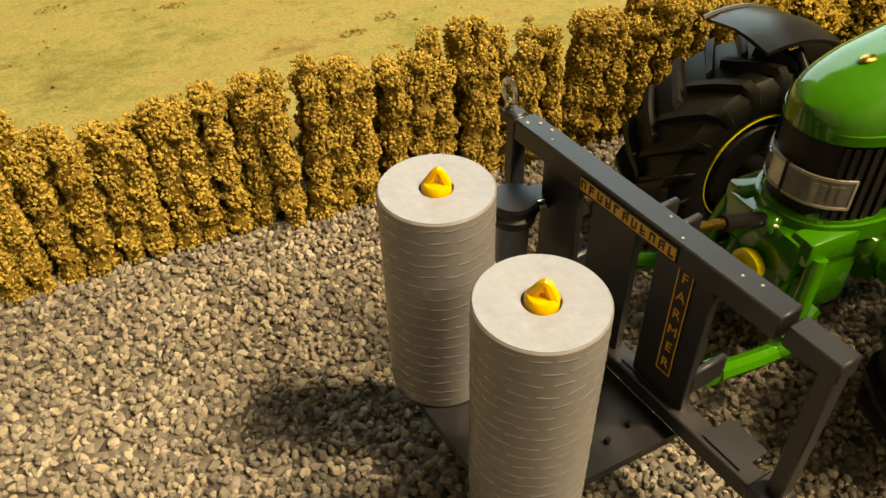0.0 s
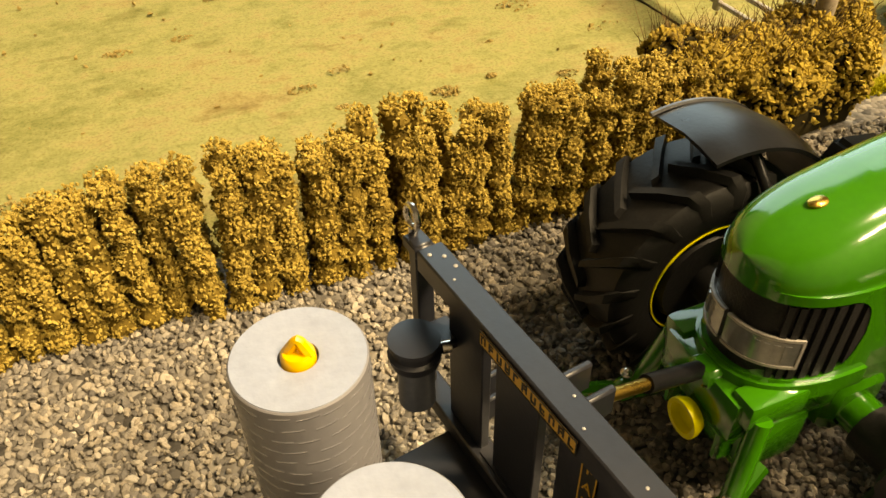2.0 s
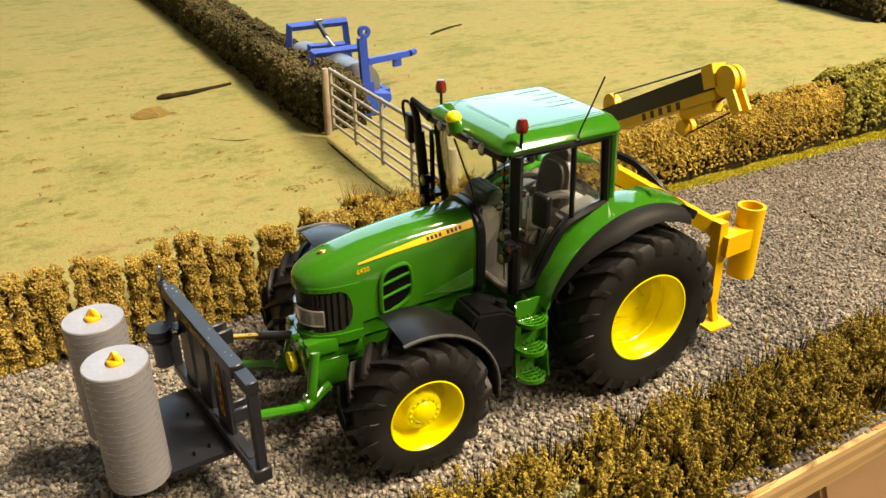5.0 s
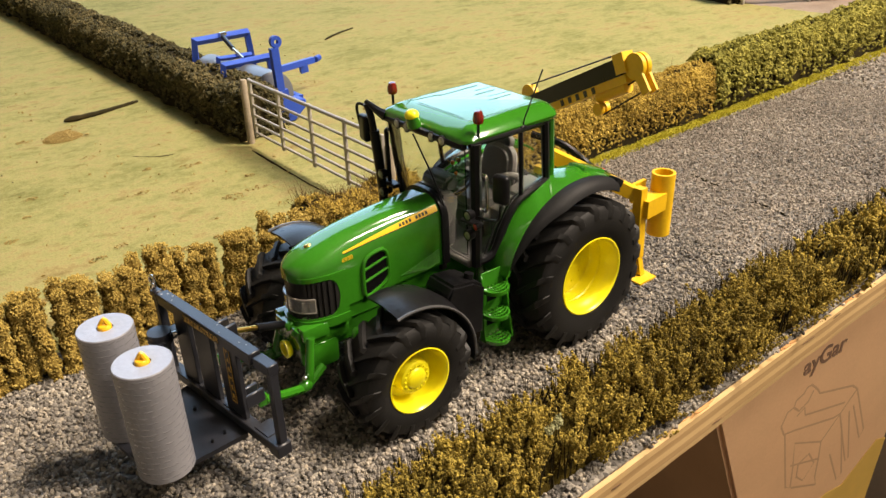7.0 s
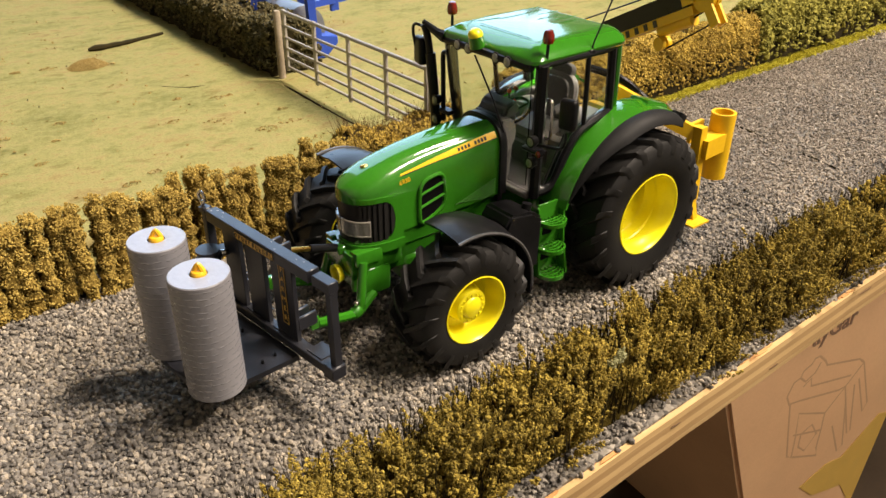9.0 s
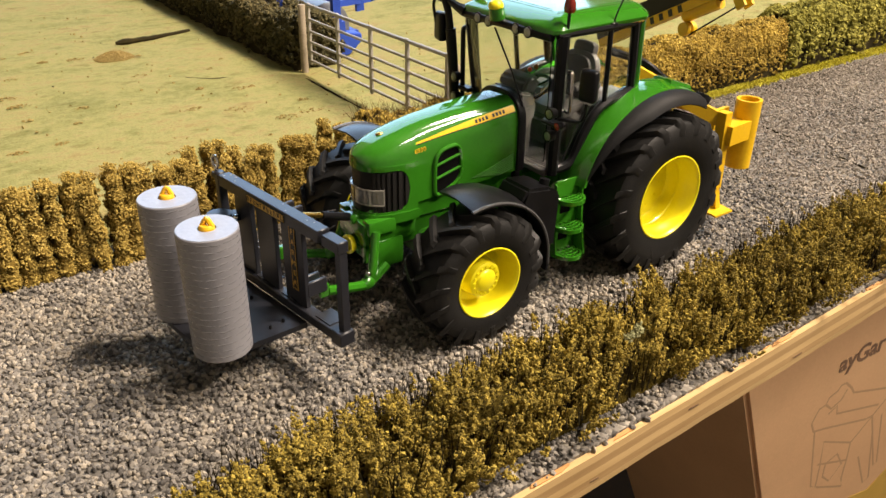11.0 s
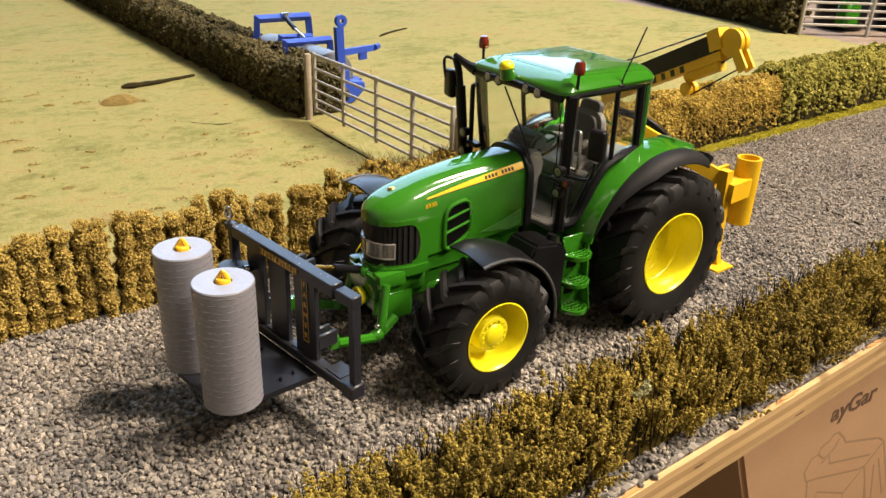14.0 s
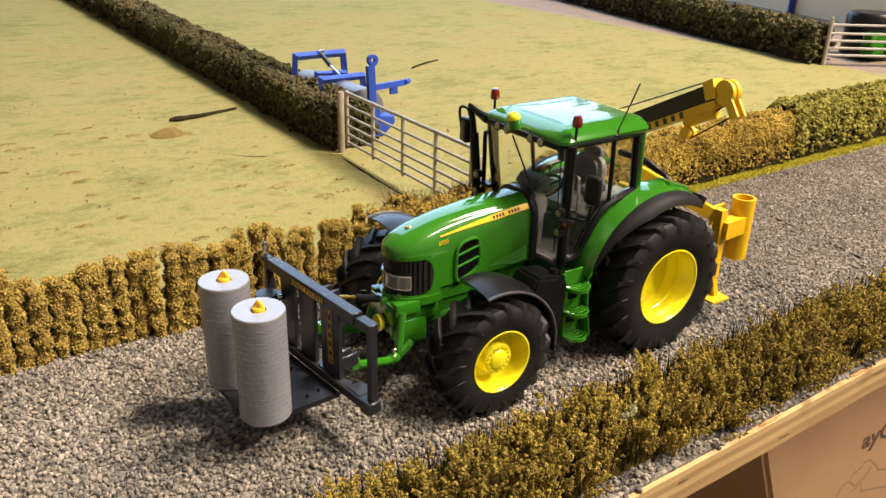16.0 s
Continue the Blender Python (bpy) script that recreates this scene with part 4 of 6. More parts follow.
def corner(u):
    q = min(1.0, max(0.0, (abs(u) - 0.80) / 0.145))
    return 0.215 * (1 - (1 - q ** 2.6) ** (1 / 2.6))


part("grille_surround", nose_band(B(), lambda u: 1.615 - corner(u), lambda u: 1.665, 0.010, -1.0, 1.0, 200, 0.05), GREEN, hood, "green rounded frame above the grille")
part("grille_surround", nose_band(B(), lambda u: 1.10, lambda u: 1.185 + corner(u), 0.010, -1.0, 1.0, 200, 0.05), GREEN, hood, "green rounded frame below the grille")
part("lip", nose_band(B(), 1.065, 1.165, 0.028, -1.0, 1.0, 40, 0.12), GREEN, hood, "green rim under the grille")
bm = B()
ball(bm, (-0.445, 0, 1.905), 0.05, (1.1, 0.7, 0.35))
part("badge", bm, BRASS, hood, "small gold nose badge")

for side in (-1, 1):
    def fx(x):
        return side * (along(HWID, x) + 0.001)
    # louvred side vent
    bm = B()
    poly = [(-0.005, 1.30), (0.035, 1.235), (0.27, 1.335), (0.33, 1.42), (0.32, 1.68), (0.26, 1.755), (0.07, 1.725), (0.0, 1.64)]
    for _ in range(2):
        poly = [(p[0] * w + q[0] * (1 - w), p[1] * w + q[1] * (1 - w)) for p, q in zip(poly, poly[1:] + poly[:1]) for w in (0.78, 0.22)]
    prism(bm, poly, fx(0.15) - side * 0.03, fx(0.15) + side * 0.004)
    v = part("side_vent", bm, DARK, hood, "dark louvred opening in the bonnet side")
    bm = B()
    tube(bm, [(x, fx(0.15) + side * 0.004, z) for x, z in poly + poly[:1]], 0.023, 8)
    part("vent_rim", bm, GREEN, v)
    for z in (1.46, 1.60):
        bm = rod(B(), (0.0, fx(0.15) + side * 0.006, z - 0.035), (0.32, fx(0.15) + side * 0.006, z + 0.045), 0.016, None, 8)
        part("louvre", bm, GREEN, v)
    # stripe along the shoulder
    def stripe_mid(x):
        k = (x + 0.33) / 1.35
        return mix(1.815, 1.985, k) + 0.012 * math.sin(math.pi * k), mix(0.003, 0.030, min(1, k * 1.5))

    def band(x, lo, hi, proud):
        return [(x, side * (hood_y(x, mix(lo, hi, f)) + proud), mix(lo, hi, f)) for f in (0, 0.5, 1)] + [(x, side * (hood_y(x, hi) - 0.03), hi), (x, side * (hood_y(x, lo) - 0.03), lo)]
    xs_ = [mix(-0.33, 1.02, k / 16) for k in range(17)]
    st = part("stripe", loft(B(), [band(x, stripe_mid(x)[0] - stripe_mid(x)[1], stripe_mid(x)[0] + stripe_mid(x)[1], 0.003) for x in xs_]), DECAL_YELLOW, hood, "yellow stripe tapering to the front")
    part("stripe_edge", loft(B(), [band(x, stripe_mid(x)[0] - stripe_mid(x)[1] - 0.010, stripe_mid(x)[0] - stripe_mid(x)[1], 0.002) for x in xs_]), BLACK_INK, hood)
    for k in range(9):
        if k == 4:
            continue
        x = 0.52 + k * 0.044
        zc = stripe_mid(x)[0]
        part("maker_bar", loft(B(), [band(x + d, zc - h_, zc + h_, 0.005) for d, h_ in ((-0.014, 0.016), (0.014, 0.016))]), BLACK_INK, st)
    face = Matrix.Translation((-0.165, side * (hood_y(-0.165, 1.765) + 0.002), 1.765)) @ pose(0, 0, 0, 90, 0, 0 if side < 0 else 180) @ pose(0, 0, 0, 0, 0, side * -6)
    lettering("model_number", "6930", 0.05, DECAL_YELLOW, hood, face, "yellow model number")
    # pressed ribs low on the bonnet side
    for k in range(8):
        bm = B()
        x0 = 0.47 + 0.034 * k
        ends = [(x0, 1.335 - 0.002 * k), (mix(x0, 1.0, 0.35), 1.385 - 0.012 * k), (mix(x0, 1.0, 0.7), 1.445 - 0.018 * k), (1.0, 1.50 - 0.024 * k)]
        tube(bm, curve_pts([(x, side * (along(HWID, x) * 0.999), z) for x, z in ends], 4), 0.0085, 8)
        part("pressed_rib", bm, GREEN, hood)
# black rim behind the bonnet
bm = B()
ring_o = hood_ring(1.04, 0.362, 2.13, 1.30)
ring_i = hood_ring(1.04, 0.30, 2.05, 1.30)
rings = []
for po, pi in zip(ring_o, ring_i):
    rings.append([po, (po[0] + 0.09, po[1], po[2]), (pi[0] + 0.09, pi[1], pi[2]), pi])
part("bonnet_seal", loft(bm, rings), BLACK, tractor, "black rubber rim behind the bonnet")
bm = B()
loft(bm, [hood_ring(1.05, 0.32, 2.06, 1.2), hood_ring(1.13, 0.30, 2.03, 1.2)])
part("scuttle", bm, BLACK, tractor)

# front mudguards
for s in (-1, 1):
    y0, y1 = (-0.62, -1.19) if s < 0 else (0.74, 1.28)
    gx, gz = (0.0, 0.0) if s < 0 else (-0.095, 0.10)
    bm = arc_band(B(), (0.02 + gx, 0.68 + gz), 0.80, 104, -10, y0, y1, 0.022, 26, 0.028, -0.012)
    f = part("front_mudguard", bm, FENDER, tractor, "dark grey plastic front mudguard")
    bm = B()
    tube(bm, [(gx + 0.80 * math.cos(radians(a)), y1 - s * 0.005, gz + 0.685 + 0.79 * math.sin(radians(a))) for a in range(104, -8, -6)], 0.016, 6)
    part("lip", bm, FENDER_LIP, f, "rolled edge with its highlight put into the grey")
    bm = rod(B(), (0.1, s * 0.45, 1.05), (0.08, s * 0.85, 1.46), 0.03)
    part("bracket", bm, BLACK, f)

# front casting and linkage
fl = part("front_linkage", box(B(), (-0.50, 0, 0.98), (0.62, 0.52, 0.26), 0.04, (0, 0, 0), 2), GREEN, tractor, "green front linkage casting")
part("lower_casting", box(B(), (-0.52, 0, 0.74), (0.34, 0.56, 0.32), 0.05, (0, 0, 0), 2), GREEN, fl)
for s in (-1, 1):
    part("shoulder", box(B(), (-0.62, s * 0.24, 1.06), (0.32, 0.14, 0.16), 0.03, (0, 0, 0), 2), GREEN, fl)
    part("cheek_plate", box(B(), (-0.72, s * 0.18, 0.82), (0.12, 0.05, 0.36), 0.015), GREEN, fl)
bm = lathe(B(), [(0.0, 0.0), (0.0, 0.085), (-0.035, 0.10), (-0.06, 0.10), (-0.06, 0.075), (-0.02, 0.065), (-0.02, 0.0)], (-0.83, -0.05, 0.84), "x", 24)
part("shaft_guard", bm, YELLOW, fl, "round yellow shaft guard")
for s in (-1, 1):
    bm = B()
    tube(bm, curve_pts([(-0.58, s * 0.29, 0.62), (-0.82, s * 0.37, 0.53), (-0.98, s * 0.41, 0.56), (-1.34, s * 0.45, 0.65)], 5), 0.05, 8)
    ball(bm, (-0.86, s * 0.385, 0.545), 0.082, (1.1, 0.8, 0.9))
    a = part("lower_arm", bm, GREEN, fl, "green lower lift arm")
    bm = B()
    box(bm, (-1.38, s * 0.45, 0.675), (0.11, 0.075, 0.15), 0.015)
    part("arm_hook", bm, GREEN, a)
    bm = rod(B(), (-0.80, s * 0.37, 0.58), (-0.70, s * 0.30, 1.03), 0.05)
    part("lift_ram", bm, GREEN, a)
    bm = B()
    ball(bm, (-0.86, s * 0.40, 0.655), 0.032)
    part("pin", bm, CHROME, a)
bm = rod(B(), (-0.84, -0.02, 1.12), (-1.17, -0.08, 1.25), 0.042)
tl = part("top_link", bm, BLACK, fl, "black top link ram")
part("ram_rod", rod(B(), (-1.17, -0.08, 1.25), (-1.46, -0.13, 1.35), 0.028), BRASS, tl, "brass ram rod")
bm = B()
box(bm, (-0.78, -0.02, 1.10), (0.14, 0.14, 0.10), 0.02)
part("link_bracket", bm, GREEN, tl)

# cab
RT = 2.80
cab_floor = B()
box(cab_floor, (1.85, 0, 1.30), (1.25, 1.16, 0.08), 0.02)
box(cab_floor, (2.2, 0, 1.55), (0.7, 1.0, 0.45), 0.05)
cab = part("cab_floor", cab_floor, CAB_GREY, tractor, "grey cab floor and tunnel")
for s in (-1, 1):
    def at(p):
        return (p[0], s * p[1], p[2])
    bm = B()
    tube(bm, [at((1.20, 0.73, RT)), at((1.23, 0.70, 2.3)), at((1.29, 0.63, 1.5)), at((1.31, 0.61, 1.30))], 0.066, 8)
    part("front_pillar", bm, BLACK, cab, "black cab pillar")
    bm = B()
    tube(bm, [at((1.83, 0.745, RT)), at((1.86, 0.73, 2.4)), at((1.90, 0.70, 2.0))], 0.03, 8)
    part("door_pillar", bm, BLACK, cab)
    bm = B()
    tube(bm, [at((2.24, 0.70, RT)), at((2.34, 0.65, 2.05))], 0.05, 8)
    part("rear_pillar", bm, BLACK, cab)
    bm = B()
    tube(bm, [at((2.34, 0.69, RT + 0.05)), at((2.39, 0.66, 2.4)), at((2.44, 0.62, 2.0))], 0.045, 8)
    part("rear_post", bm, GREEN, cab, "green rear cab post")
    bm = B()
    tube(bm, [at((1.12, 0.73, RT - 0.0)), at((1.8, 0.755, RT + 0.01)), at((2.30, 0.70, RT - 0.0))], 0.034, 8)
    part("door_head", bm, BLACK, cab)
    bm = B()
    tube(bm, curve_pts([at((1.32, 0.62, 1.34)), at((1.52, 0.66, 1.40)), at((1.66, 0.69, 1.72)), at((1.86, 0.70, 1.97)), at((2.36, 0.66, 2.08))], 6), 0.052, 8)
    part("door_sill", bm, BLACK, cab, "black curved lower door frame")
    # panes
    def pane(pts, name="side_window", mat=GLASS):
        bm = B()
        n = (Vector(pts[1]) - Vector(pts[0])).cross(Vector(pts[2]) - Vector(pts[0])).normalized() * 0.008
        loft(bm, [[Vector(p) - n for p in pts], [Vector(p) + n for p in pts]])
        ob = part(name, bm, mat, cab, "clear plastic window")
        ob.visible_shadow = False
        return ob
    pane([at((1.15, 0.725, 2.76)), at((1.82, 0.742, 2.77)), at((1.89, 0.70, 2.02)), at((1.66, 0.69, 1.70)), at((1.50, 0.655, 1.42)), at((1.31, 0.60, 1.36))])
    pane([at((1.86, 0.742, 2.77)), at((2.22, 0.705, 2.76)), at((2.31, 0.66, 2.10)), at((1.92, 0.70, 2.03))])
bm = B()
n = 10
fr = []
for k in range(n + 1):
    u = -1 + 2 * k / n
    fr.append([(1.08 - 0.05 * (1 - u * u), u * 0.70, 2.76), (1.20 - 0.06 * (1 - u * u), u * 0.585, 1.45), (1.215 - 0.06 * (1 - u * u), u * 0.585, 1.45), (1.095 - 0.05 * (1 - u * u), u * 0.70, 2.76)])
ob = part("windscreen", loft(bm, fr), GLASS, cab, "clear curved plastic windscreen")
ob.visible_shadow = False
bm = B()
loft(bm, [[(2.37, -0.64, 2.76), (2.37, 0.64, 2.76), (2.44, 0.60, 1.75), (2.44, -0.60, 1.75)], [(2.385, -0.64, 2.76), (2.385, 0.64, 2.76), (2.455, 0.60, 1.75), (2.455, -0.60, 1.75)]])
ob = part("rear_window", bm, GLASS, cab, "clear plastic rear window")
ob.visible_shadow = False
part("front_header", tube(B(), [(1.08, -0.70, 2.78), (1.04, 0, 2.80), (1.08, 0.70, 2.78)], 0.045, 8), BLACK, cab)
part("rear_header", tube(B(), [(2.36, -0.66, 2.77), (2.36, 0.66, 2.77)], 0.04, 8), BLACK, cab)
part("wiper", tube(B(), [(1.02, 0.1, 2.74), (1.06, -0.15, 2.35), (1.09, -0.33, 2.0)], 0.011, 5), BLACK, cab)

# roof
def roof_ring(z, gx0, gx1, gy, r=0.24):
    pts = []
    for cx, cy, a0 in ((gx1 - r, gy - r, 0), (gx0 + r, gy - r, 90), (gx0 + r, -gy + r, 180), (gx1 - r, -gy + r, 270)):
        for k in range(7):
            a = radians(a0 + 15 * k)
            x, y = cx + r * math.cos(a), cy + r * math.sin(a)
            bow = 0.05 * (1 - (y / gy) ** 2) if x < 1.7 else 0
            pts.append((x - bow, y, z - 0.045 * max(0, (1.5 - x)) - 0.02 * (y / gy) ** 2))
    return pts


roof = part("roof", loft(B(), [roof_ring(2.825, 1.08, 2.40, 0.735, 0.10), roof_ring(2.85, 1.055, 2.42, 0.76, 0.11), roof_ring(2.885, 1.06, 2.425, 0.765, 0.11), roof_ring(2.915, 1.085, 2.42, 0.745, 0.10), roof_ring(2.972, 1.20, 2.395, 0.635, 0.07),
                               roof_ring(2.988, 1.25, 2.37, 0.59, 0.06), roof_ring(2.997, 1.30, 2.34, 0.555, 0.05), roof_ring(2.999, 1.315, 2.33, 0.54, 0.045)]), GREEN, tractor, "glossy green cab roof with pressed ribs")
for p in ([(1.30, -0.44, 2.983), (1.30, 0.36, 2.985)], [(1.22, 0.50, 2.975), (1.72, 0.53, 2.994), (1.74, 0.50, 2.996), (2.3, 0.50, 2.994)], [(1.28, -0.54, 2.978), (2.33, -0.53, 2.993)], [(2.02, 0.22, 2.998), (2.33, 0.22, 2.998)], [(1.98, -0.06, 2.998), (2.33, -0.06, 2.998)]):
    part("roof_rib", tube(B(), p, 0.0036, 6), GREEN, roof)
bm = ball(B(), (0.99, 0.06, 2.965), 0.080, (1, 1, 0.85), 20, 10)
part("satellite_dome", bm, YELLOW, roof, "yellow receiver dome on the roof front")
part("dome_foot", rod(B(), (1.02, 0.06, 2.84), (0.99, 0.06, 2.955), 0.085, 0.078, 20), GREEN, roof, "green receiver foot")
for s in (-1, 1):
    x = 1.23
    bm = B()
    tube(bm, [(x, s * 0.745, 2.78), (x, s * 0.75, 3.03)], 0.016, 8)
    b_ = part("beacon", bm, BLACK, roof, "beacon on a black stalk")
    bm = lathe(B(), [(0.0, 0.0), (0.0, 0.05), (0.03, 0.060), (0.08, 0.056), (0.125, 0.04), (0.14, 0.0)], (x, s * 0.75, 3.015), "z", 16)
    part("lens", bm, AMBER, b_, "orange-red beacon lens")
for y in (-0.40, -0.22, 0.22, 0.40):
    bm = rod(B(), (1.02, y, 2.785), (1.10, y, 2.785), 0.06, 0.05, 16)
    w = part("work_lamp", bm, BLACK, roof, "round roof work lamp")
    part("lens", ball(B(), (1.02, y, 2.785), 0.048, (0.35, 1, 1), 14, 8), LENS, w, "clear lamp lens")
part("aerial", tube(B(), curve_pts([(1.86, -0.76, 2.84), (1.87, -0.76, 2.92), (1.95, -0.78, 3.12), (2.08, -0.80, 3.42)], 4), 0.009, 5), BLACK, roof, "thin black aerial")
bm = B()
box(bm, (1.85, -0.765, 2.83), (0.09, 0.03, 0.05), 0.01)
part("aerial_foot", bm, BLACK, roof)

# rear mudguards
def mudguard_edge(c, s, end):
    """A wide dark band that rolls down over the tyre's shoulder."""
    rings = []
    for k in range(31):
        a = radians(162 + (end - 162) * k / 30)
        w = min(1.0, 0.15 + k / 17)
        ca, sa = math.cos(a), math.sin(a)
        prof = ((0.90, 1.165), (0.98, 1.165), (1.05, 1.14), (1.095, 1.10), (1.12, 1.045), (1.105, 1.035), (1.075, 1.085), (1.04, 1.115), (0.97, 1.14), (0.90, 1.14))
        rings.append([(c[0] + (1.165 + (r - 1.165) * w) * ca, s * (0.90 + (y - 0.90) * w), c[1] + (1.165 + (r - 1.165) * w) * sa) for y, r in prof])
    return loft(B(), rings)


for s in (-1, 1):
    c = (2.64, 0.91)
    bm = arc_band(B(), c, 1.20, 166, 54, s * 0.55, s * 0.92, 0.03, 28, 0.02, -0.03)
    m_ = part("rear_mudguard", bm, GREEN, tractor, "glossy green rear mudguard")
    bm = mudguard_edge(c, s, 63 if s < 0 else 66)
    part("mudguard_extension", bm, FENDER_REAR, m_, "dark plastic mudguard edge")
    bm = box(B(), (3.19, s * 0.98, 1.91), (0.13, 0.15, 0.10), 0.02, (0, 30, 0), 2)
    part("marker_lamp", bm, BLACK, m_, "black marker lamp box")
    bm = B()
    box(bm, (2.98, s * 0.70, 2.03), (0.42, 0.28, 0.12), 0.05, (0, 18, 0), 2)
    part("lamp_housing", bm, GREEN, m_)
    bm = B()
    box(bm, (3.19, s * 0.70, 1.97), (0.03, 0.2, 0.09), 0.01, (0, 18, 0))
    part("tail_lamp", bm, RED, m_, "red tail lamp")
    bm = B()
    prism(bm, [(1.50, 1.30), (1.62, 1.60), (1.86, 1.95), (2.46, 2.10), (2.52, 1.3)], s * 0.56, s * 0.60)
    part("inner_panel", bm, BLACK, m_)

# fuel tank, steps
for s in (-1, 1):
    bm = B()
    prism(bm, [(0.70, 0.70), (1.14, 0.62), (1.17, 1.22), (1.02, 1.32), (0.72, 1.36), (0.64, 1.24)], s * 0.50, s * 0.93)
    bmesh.ops.bevel(bm, geom=list(bm.edges), offset=0.03, segments=2, affect="EDGES")
    t_ = part("fuel_tank", bm, BLACK, tractor, "black plastic tank beside the steps")
    part("filler_cap", rod(B(), (1.02, s * 0.80, 1.28), (1.04, s * 0.80, 1.37), 0.055), BLACK, t_)
steps = part("step_ladder", box(B(), (1.375, -0.80, 0.86), (0.33, 0.02, 0.86), 0.004), GREEN, tractor, "green cab access steps")
bm = prism(B(), [(-0.80, 0.40), (-0.98, 0.42), (-0.90, 0.80), (-0.86, 1.25), (-0.80, 1.27)], 1.535, 1.555, "yz")
part("side_plate", bm, GREEN, steps)
bm = prism(B(), [(-0.80, 0.42), (-0.90, 0.44), (-0.85, 0.80), (-0.83, 1.25), (-0.80, 1.27)], 1.195, 1.21, "yz")
part("side_plate", bm, GREEN, steps)
for z in (0.62, 0.94):
    part("slot", box(B(), (1.36, -0.812, z + 0.03), (0.14, 0.006, 0.13), 0.002), DARK, steps, "dark opening behind the tread")
for z, d in ((0.47, 0.20), (0.79, 0.18), (1.11, 0.16)):
    n = 14
    arc = lambda w, f, dz: [(1.367 + w * math.cos(math.pi * k / n), -0.83 - (d + 0.03) * f * math.sin(math.pi * k / n) ** 0.8, z + dz) for k in range(n + 1)]
    bm = B()
    out_, in_ = arc(0.172, 1.0, 0), arc(0.152, 0.88, 0)
    loft(bm, [[o, (o[0], o[1], o[2] - 0.045), (q[0], q[1], q[2] - 0.045), q] for o, q in zip(out_, in_)])
    for f in (0.66, 0.42, 0.18):
        tube(bm, arc(0.16, f, -0.006), 0.010, 5)
    for dx in (-0.115, -0.057, 0.0, 0.057, 0.115):
        tube(bm, [(1.367 + dx, -0.81, z - 0.008), (1.367 + dx, -0.83 - (d + 0.03) * math.sqrt(max(0, 1 - (dx / 0.172) ** 2)), z - 0.008)], 0.011, 5)
    part("tread", bm, GREEN, steps, "green slotted step tread")

# cab inside
mat = part("floor_mat", box(B(), (1.52, 0, 1.347), (0.50, 1.10, 0.012), 0.003), CAB_GREY, cab, "grey ribbed rubber floor mat")
for k in range(15):
    part("mat_rib", box(B(), (1.30 + 0.032 * k, 0, 1.356), (0.013, 1.06, 0.01)), SEAT_GREY, mat)
bm = prism(B(), [(1.72, 1.36), (1.70, 1.66), (1.80, 1.74), (2.16, 1.74), (2.2, 1.36)], -0.24, 0.24)
bmesh.ops.bevel(bm, geom=list(bm.edges), offset=0.03, segments=2, affect="EDGES")
seat = part("seat", bm, SEAT_GREY, tractor, "grey driver's seat with pale cushions")


def cushion(c, half, thick, tilt, name, material, parent, label="", puff=0.55):
    """A padded cushion: rounded outline, fuller in the middle, thinning to the edge."""
    rings = []
    for lay, f in ((-1, 0.80), (-0.75, 0.95), (0, 1.0), (0.75, 0.94), (1, 0.72)):
        ring = []
        for k in range(28):
            a = 2 * math.pi * k / 28
            cx = math.copysign(abs(math.cos(a)) ** puff, math.cos(a)) * half[0] * f
            cy = math.copysign(abs(math.sin(a)) ** puff, math.sin(a)) * half[1] * f
            ring.append((cx, cy, lay * thick))
        rings.append(ring)
    bm = loft(B(), rings)
    bm.transform(pose(*c, 0, tilt, 0))
    return part(name, bm, material, parent, label)


cushion((1.93, 0, 1.80), (0.25, 0.27), 0.07, -5, "cushion", CAB_PALE, seat, "pale grey seat cushion")
bk = cushion((2.20, 0, 2.07), (0.32, 0.28), 0.055, 100, "backrest", CAB_PALE, seat, "pale-edged grey backrest", 0.62)
cushion((2.155, 0, 2.07), (0.27, 0.22), 0.05, 100, "back_pad", SEAT_GREY, bk, "dark grey back padding", 0.62)
cushion((2.27, 0, 2.39), (0.09, 0.16), 0.05, 100, "headrest", SEAT_GREY, seat, "dark grey headrest", 0.6)
for s in (-1, 1):
    bm = tube(B(), curve_pts([(2.20, s * 0.30, 2.04), (2.08, s * 0.31, 2.09), (1.94, s * 0.31, 2.10), (1.84, s * 0.30, 2.07)], 4), 0.043, 8)
    part("armrest", bm, CAB_PALE, seat, "pale grey armrest")
    bm = prism(B(), [(1.86, 1.36), (1.86, 1.62), (1.98, 1.93), (2.40, 2.05), (2.44, 1.36)], s * 0.30, s * 0.60)
    bmesh.ops.bevel(bm, geom=list(bm.edges), offset=0.04, segments=2, affect="EDGES")
    part("side_console", bm, CAB_PALE, cab, "pale grey moulded wheel-arch console")
part("rear_shelf", box(B(), (2.36, 0, 1.92), (0.16, 0.66, 0.10), 0.03, (0, 0, 0), 2), CAB_PALE, cab, "pale grey shelf behind the seat")
bm = tube(B(), [(1.34, 0, 1.35), (1.40, 0, 1.72), (1.50, 0, 2.02)], [0.13, 0.10, 0.055], 12)
col = part("steering_column", bm, SEAT_GREY, tractor, "dark grey steering column")
bm = B()
ax = Matrix.Translation((1.53, 0, 2.06)) @ pose(0, 0, 0, 0, -32, 0)
tube(bm, [ax @ Vector((0.19 * math.cos(2 * math.pi * k / 28), 0.19 * math.sin(2 * math.pi * k / 28), 0)) for k in range(29)], 0.020, 7)
for a in (90, 210, 330):
    tube(bm, [ax @ Vector((0, 0, 0)), ax @ Vector((0.19 * math.cos(radians(a)), 0.19 * math.sin(radians(a)), 0))], 0.014, 6)
